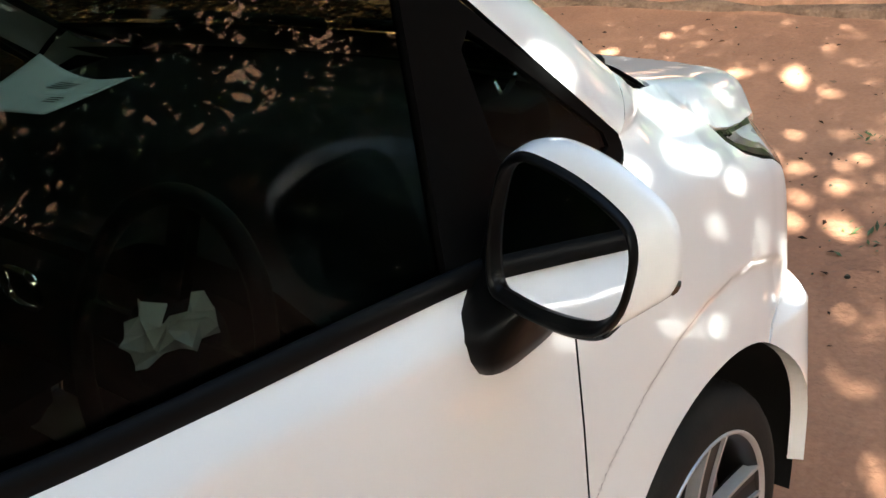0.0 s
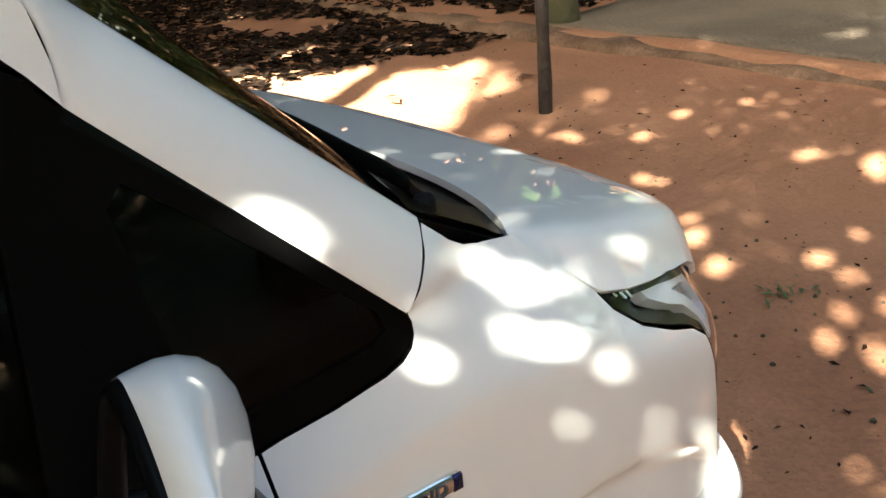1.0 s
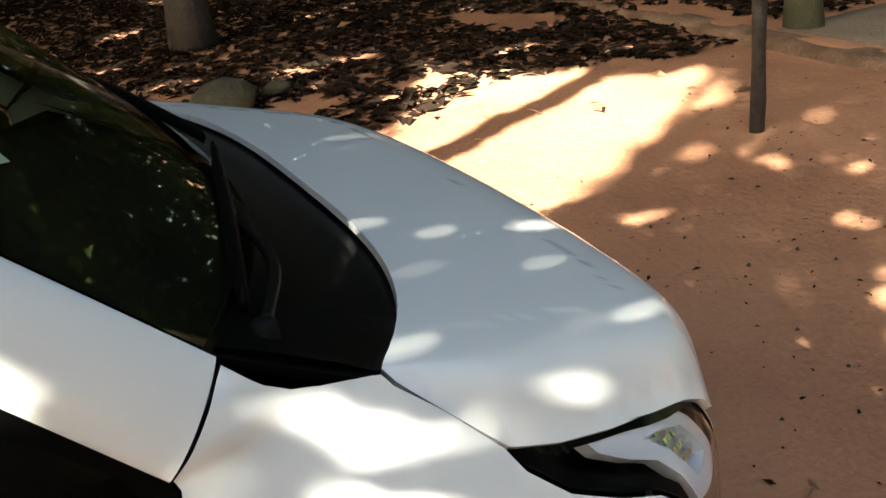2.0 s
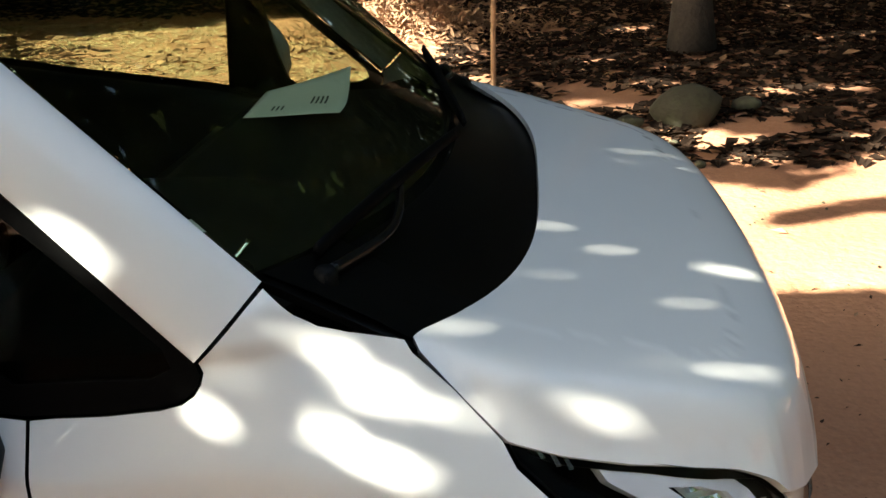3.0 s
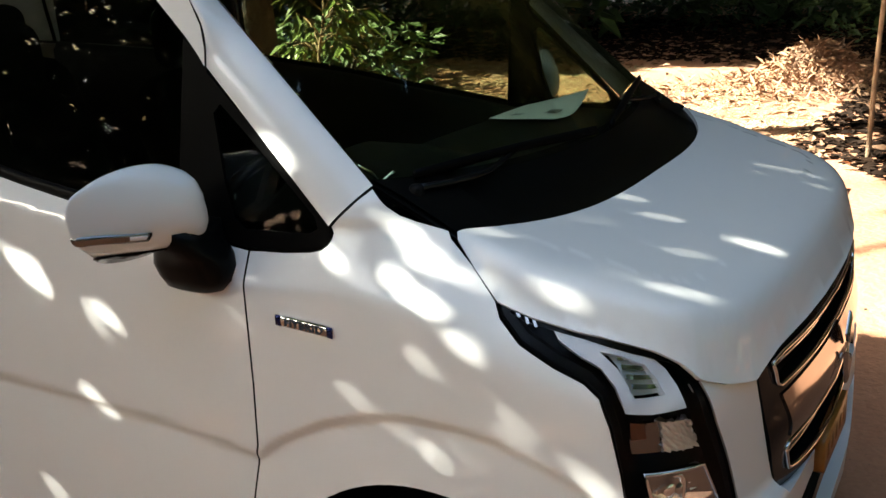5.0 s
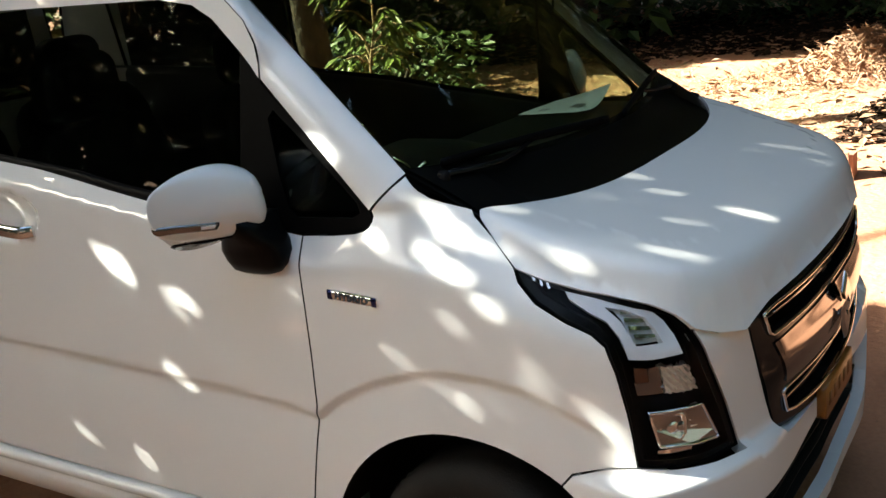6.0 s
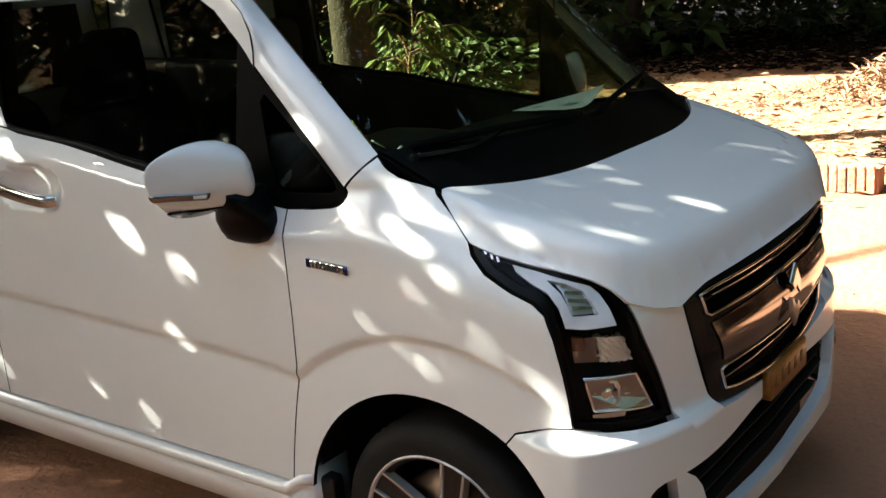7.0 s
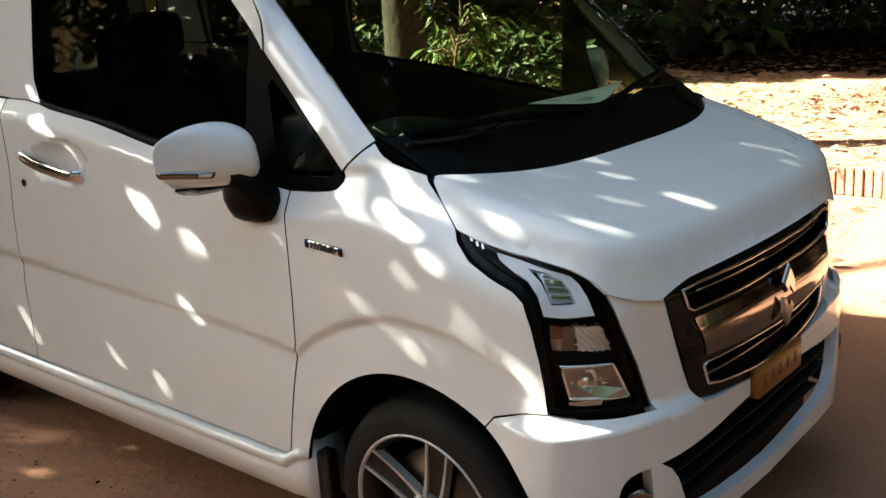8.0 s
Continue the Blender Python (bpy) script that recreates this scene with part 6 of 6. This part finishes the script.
# limbs added to carry these unseen crowns
for k, tip in enumerate(((2.0, 6.0, 4.6), (5.0, 8.0, 5.0), (0.0, 9.0, 5.0), (6.5, 4.8, 5.0), (1.6, 2.6, 7.4), (3.0, 7.0, 7.6), (-2.0, 9.0, 7.6), (8.0, 9.0, 7.6), (-9.0, 1.0, 9.0), (-12.0, 4.0, 9.2), (-10.0, 9.0, 7.0))):
    bm = bmesh.new()
    root = Vector((-4.05, 3.65, 4.6 + 0.12 * k))
    tip = Vector(tip)
    tube(bm, curve([tuple(root), tuple(root.lerp(tip, 0.35) + Vector((0, 0, 0.9))), tuple(root.lerp(tip, 0.7) + Vector((0, 0, 0.6))), tuple(tip)], 12), [0.075 - 0.0045 * i for i in range(13)], 7)
    part("limb", bm, BARK, back_tree, "rough brown limb")

# unseen low roof of leaves, added to darken the wood's edge
r = random.Random(92)
P = []
while len(P) < 6500:
    x, y, z = r.uniform(-11, 9), r.uniform(9.0, 17.0), r.uniform(3.2, 6.0)
    if y > 9.0 + 0.06 * (x + 3) ** 2 * (x < -3) + r.random():
        P.append((x, y, z, r.uniform(0.35, 0.65), r.uniform(0, 6.3), r.uniform(-0.5, 0.6), r.uniform(-0.6, 0.6)))
leaves("unseen_low_leaves", P, LEAF, back_tree, "unseen low leaves added to darken the wood's edge", wide=0.55)
# unseen leaves hung low over the shaded ground, added to block sky light
r = random.Random(93)
P = []
while len(P) < 13000:
    x, y, z = r.uniform(-4.5, 9.5), r.uniform(3.6, 11.0), r.uniform(3.4, 6.2)
    if y > 3.9 + 3.6 * smooth_step((0.2 - x) / 0.8) + 0.5 * r.random():
        P.append((x, y, z, r.uniform(0.30, 0.55), r.uniform(0, 6.3), r.uniform(-0.5, 0.6), r.uniform(-0.6, 0.6)))
leaves("unseen_hanging_leaves", P, LEAF, back_tree, "unseen low leaves added to keep sky light off the ground", wide=0.55)
# unseen leaves high over the clearing, added to shut out sky and its reflections
r = random.Random(91)
P = []
while len(P) < 10500:
    x, y, z = r.uniform(-5.5, 9.5), r.uniform(3.2, 13.0), r.uniform(6.6, 8.6)
    if x + 0.4 * y < -4.0 or y < 3.2 + 1.6 * r.random():
        continue
    P.append((x, y, z, r.uniform(0.34, 0.58), r.uniform(0, 6.3), r.uniform(-0.5, 0.6), r.uniform(-0.6, 0.6)))
# denser cluster added where the windscreen would mirror bare sky
while len(P) < 13600:
    x, y, z = r.uniform(0.0, 3.5), r.uniform(0.6, 4.2), r.uniform(6.9, 8.1)
    P.append((x, y, z, r.uniform(0.20, 0.36), r.uniform(0, 6.3), r.uniform(-0.5, 0.6), r.uniform(-0.6, 0.6)))
leaves("unseen_high_leaves", P, LEAF, back_tree, "unseen high leaves added to shut out sky and its reflections", wide=0.55)

MOSSY = material("mossy_bark", (0.10, 0.085, 0.05), 0.9, vary=0.3, scale=4, fine=40, bump=0.8, bump_scale=24, other=(0.06, 0.065, 0.03))
road_tree = thing("wood_tree", "slim mossy tree trunk beside the road edge", "tree")
bm = bmesh.new()
trunk(bm, (4.40, 3.30, -0.1), (4.55, 3.45, 6.0), 0.085, 0.06, 11.0)
part("trunk", bm, MOSSY, road_tree, "mossy grey-green trunk")
r = random.Random(45)
leaves("crown", [(4.6 + r.gauss(0, 0.9), 3.6 + r.gauss(0, 0.9), r.uniform(4.6, 7), r.uniform(0.2, 0.35), r.uniform(0, 6.3), r.uniform(-0.6, 0.6), r.uniform(-0.6, 0.6)) for k in range(900)], LEAF, road_tree, "green crown", wide=0.55)

dark_tree = thing("wood_tree", "tree trunk rising from dark undergrowth", "tree")
bm = bmesh.new()
trunk(bm, (1.42, 6.6, -0.1), (1.55, 6.8, 6.0), 0.13, 0.09, 8.0)
part("trunk", bm, BARK, dark_tree, "dark trunk lit at its foot")
r = random.Random(44)
part_leaves = [(1.5 + r.gauss(0, 1.5), 6.8 + r.gauss(0, 1.5), r.uniform(4.2, 7), r.uniform(0.2, 0.35), r.uniform(0, 6.3), r.uniform(-0.6, 0.6), r.uniform(-0.6, 0.6)) for k in range(2500)]
leaves("crown", part_leaves, LEAF, dark_tree, "dark green crown", wide=0.55)


def bush(c, radius, height, count, seed, mat=LEAF, label="dense dark green bush", size=(0.10, 0.22)):
    b = thing("bush", label, "bush", "bushes at the wood's edge")
    r = random.Random(seed)
    bm = bmesh.new()
    for k in range(6):
        a = r.uniform(0, 6.3)
        tube(bm, curve([(c[0], c[1], -0.05), (c[0] + 0.2 * radius * math.cos(a), c[1] + 0.2 * radius * math.sin(a), height * 0.4), (c[0] + 0.7 * radius * math.cos(a), c[1] + 0.7 * radius * math.sin(a), height * 0.85)], 6), [0.03, 0.028, 0.024, 0.02, 0.015, 0.011, 0.007], 6)
    part("stems", bm, BARK, b, "brown stems")
    P = []
    while len(P) < count:
        x, y, z = r.uniform(-1, 1), r.uniform(-1, 1), r.uniform(0.0, 1)
        d = x * x + y * y + (z - 0.45) ** 2 * 2.2
        k = 1 + 0.6 * noise.noise(Vector((x * 2 + seed, y * 2, z * 2)))
        if d < k and d > 0.15 * k:
            P.append((c[0] + x * radius, c[1] + y * radius, 0.03 + z * height, r.uniform(*size), r.uniform(0, 6.3), r.uniform(-0.7, 0.9), r.uniform(-0.8, 0.8)))
    leaves("foliage", P, mat, b, "green foliage", wide=0.45)


for k, (x, y, rad, h) in enumerate(((-9.5, 12.5, 2.2, 2.6), (-6.2, 14.0, 2.2, 2.6), (-3.2, 14.5, 2.2, 2.6), (-0.5, 12.6, 2.0, 2.6), (2.2, 11.6, 2.0, 2.6), (4.6, 10.2, 1.9, 2.5), (6.9, 8.6, 2.0, 2.5), (9.3, 7.2, 2.0, 2.5), (-8.6, 8.6, 1.6, 2.0))):
    bush((x, y), rad, h, 3600 if x < 1 else 2000, 60 + k)
for k, (x, y) in enumerate(((-13.0, 15.0), (-9.6, 17.0), (-6.6, 18.0), (-3.4, 18.0), (-0.4, 16.5), (2.6, 15.0), (-16.0, 12.5), (5.6, 13.6), (8.4, 11.8), (11.0, 9.0), (12.6, 5.6))):
    bush((x, y), 2.8, 4.2, 4200, 160 + k, size=(0.2, 0.4))
# undergrowth beyond the grass
for k, (x, y, rad, h) in enumerate(((-5.3, 6.6, 0.9, 0.8), (-6.6, 5.8, 1.0, 0.9))):
    bush((x, y), rad, h, 1100, 80 + k, label="low green undergrowth beyond the dry grass", size=(0.08, 0.18))

# the sapling with drooping bright leaves
sapling = thing("sapling", "young sapling with drooping bright green leaves", "plant")
base = Vector((-2.95, 3.05, 0.0))
bm = bmesh.new()
stem = curve([base + Vector((0, 0, -0.03)), base + Vector((0.03, 0.0, 0.45)), base + Vector((-0.04, 0.02, 0.85)), base + Vector((0.02, 0.03, 1.15)), base + Vector((0.05, 0.0, 1.55))], 24)
tube(bm, stem, [0.016 - 0.0005 * k for k in range(25)], 7)
part("stem", bm, STICK_WOOD, sapling, "thin pale stem")
r = random.Random(7)
P = []
for k in range(34):
    i = r.randint(10, 24)
    a, reach = r.uniform(0, 6.3), r.uniform(0.1, 0.42)
    tip = Vector(stem[i]) + Vector((reach * math.cos(a), reach * math.sin(a), r.uniform(-0.05, 0.16)))
    bm = bmesh.new()
    tube(bm, [Vector(stem[i]), Vector(stem[i]).lerp(tip, 0.5) + Vector((0, 0, 0.04)), tip], [0.005, 0.004, 0.002], 5)
    part("twig", bm, STICK_WOOD, sapling)
    for j in range(11):
        q = Vector(stem[i]).lerp(tip, 0.35 + 0.065 * j)
        P.append((q.x, q.y, q.z, r.uniform(0.09, 0.17), a + r.uniform(-1.2, 1.2), r.uniform(0.1, 0.9), r.uniform(-0.5, 0.5)))
leaves("foliage", P, LEAF_BRIGHT, sapling, "drooping bright green leaves", wide=0.34)

# wood added round the clearing: cuts sky light, mirrored in the car's glass and paint
for k in range(19):
    a = 2 * math.pi * k / 19 + 0.1
    dist = 11.5 + 1.5 * math.sin(k * 2.7)
    x, y = -0.5 + dist * math.cos(a), 1.0 + (dist + (1.5 if math.sin(a) > 0 else -1.0)) * math.sin(a)
    toward_sun = -(math.cos(a) * SUN_WAY.x + math.sin(a) * SUN_WAY.y) / math.hypot(SUN_WAY.x, SUN_WAY.y)
    # tall to block sky, short towards the sun so its rays pass
    tall = 1.9 if toward_sun > 0.6 and math.sin(a) > -0.96 else 4.8
    if math.cos(a) > 0.8:
        x -= 1.2
    t = thing("wood_tree", "broad leafy tree added at the clearing's edge to cut sky light", "tree", "trees round the clearing")
    bm = bmesh.new()
    trunk(bm, (x, y, -0.1), (x + 0.3, y - 0.2, tall * 1.5), 0.20, 0.09, 20.0 + k)
    part("trunk", bm, BARK, t, "rough trunk")
    r = random.Random(200 + k)
    P = []
    while len(P) < (4600 if tall > 2 else 3000):
        u, v, w = r.uniform(-1, 1), r.uniform(-1, 1), r.uniform(-1, 1)
        if u * u + v * v + w * w * 0.8 < 1 + 0.5 * noise.noise(Vector((u * 2 + k * 3, v * 2, w * 2))):
            P.append((x + u * 2.8, y + v * 2.2, 0.15 + tall + w * tall, r.uniform(0.28, 0.52), r.uniform(0, 6.3), r.uniform(-0.7, 0.8), r.uniform(-0.7, 0.7)))
    leaves("crown", P, LEAF, t, "broad green crown", wide=0.55)
# low hedge added behind the walk, out of view
for k in range(9):
    bush((-13.0 + 2.6 * k, -6.3 - 0.5 * math.sin(k * 1.9)), 1.7, 2.3, 1300, 120 + k, size=(0.16, 0.30))
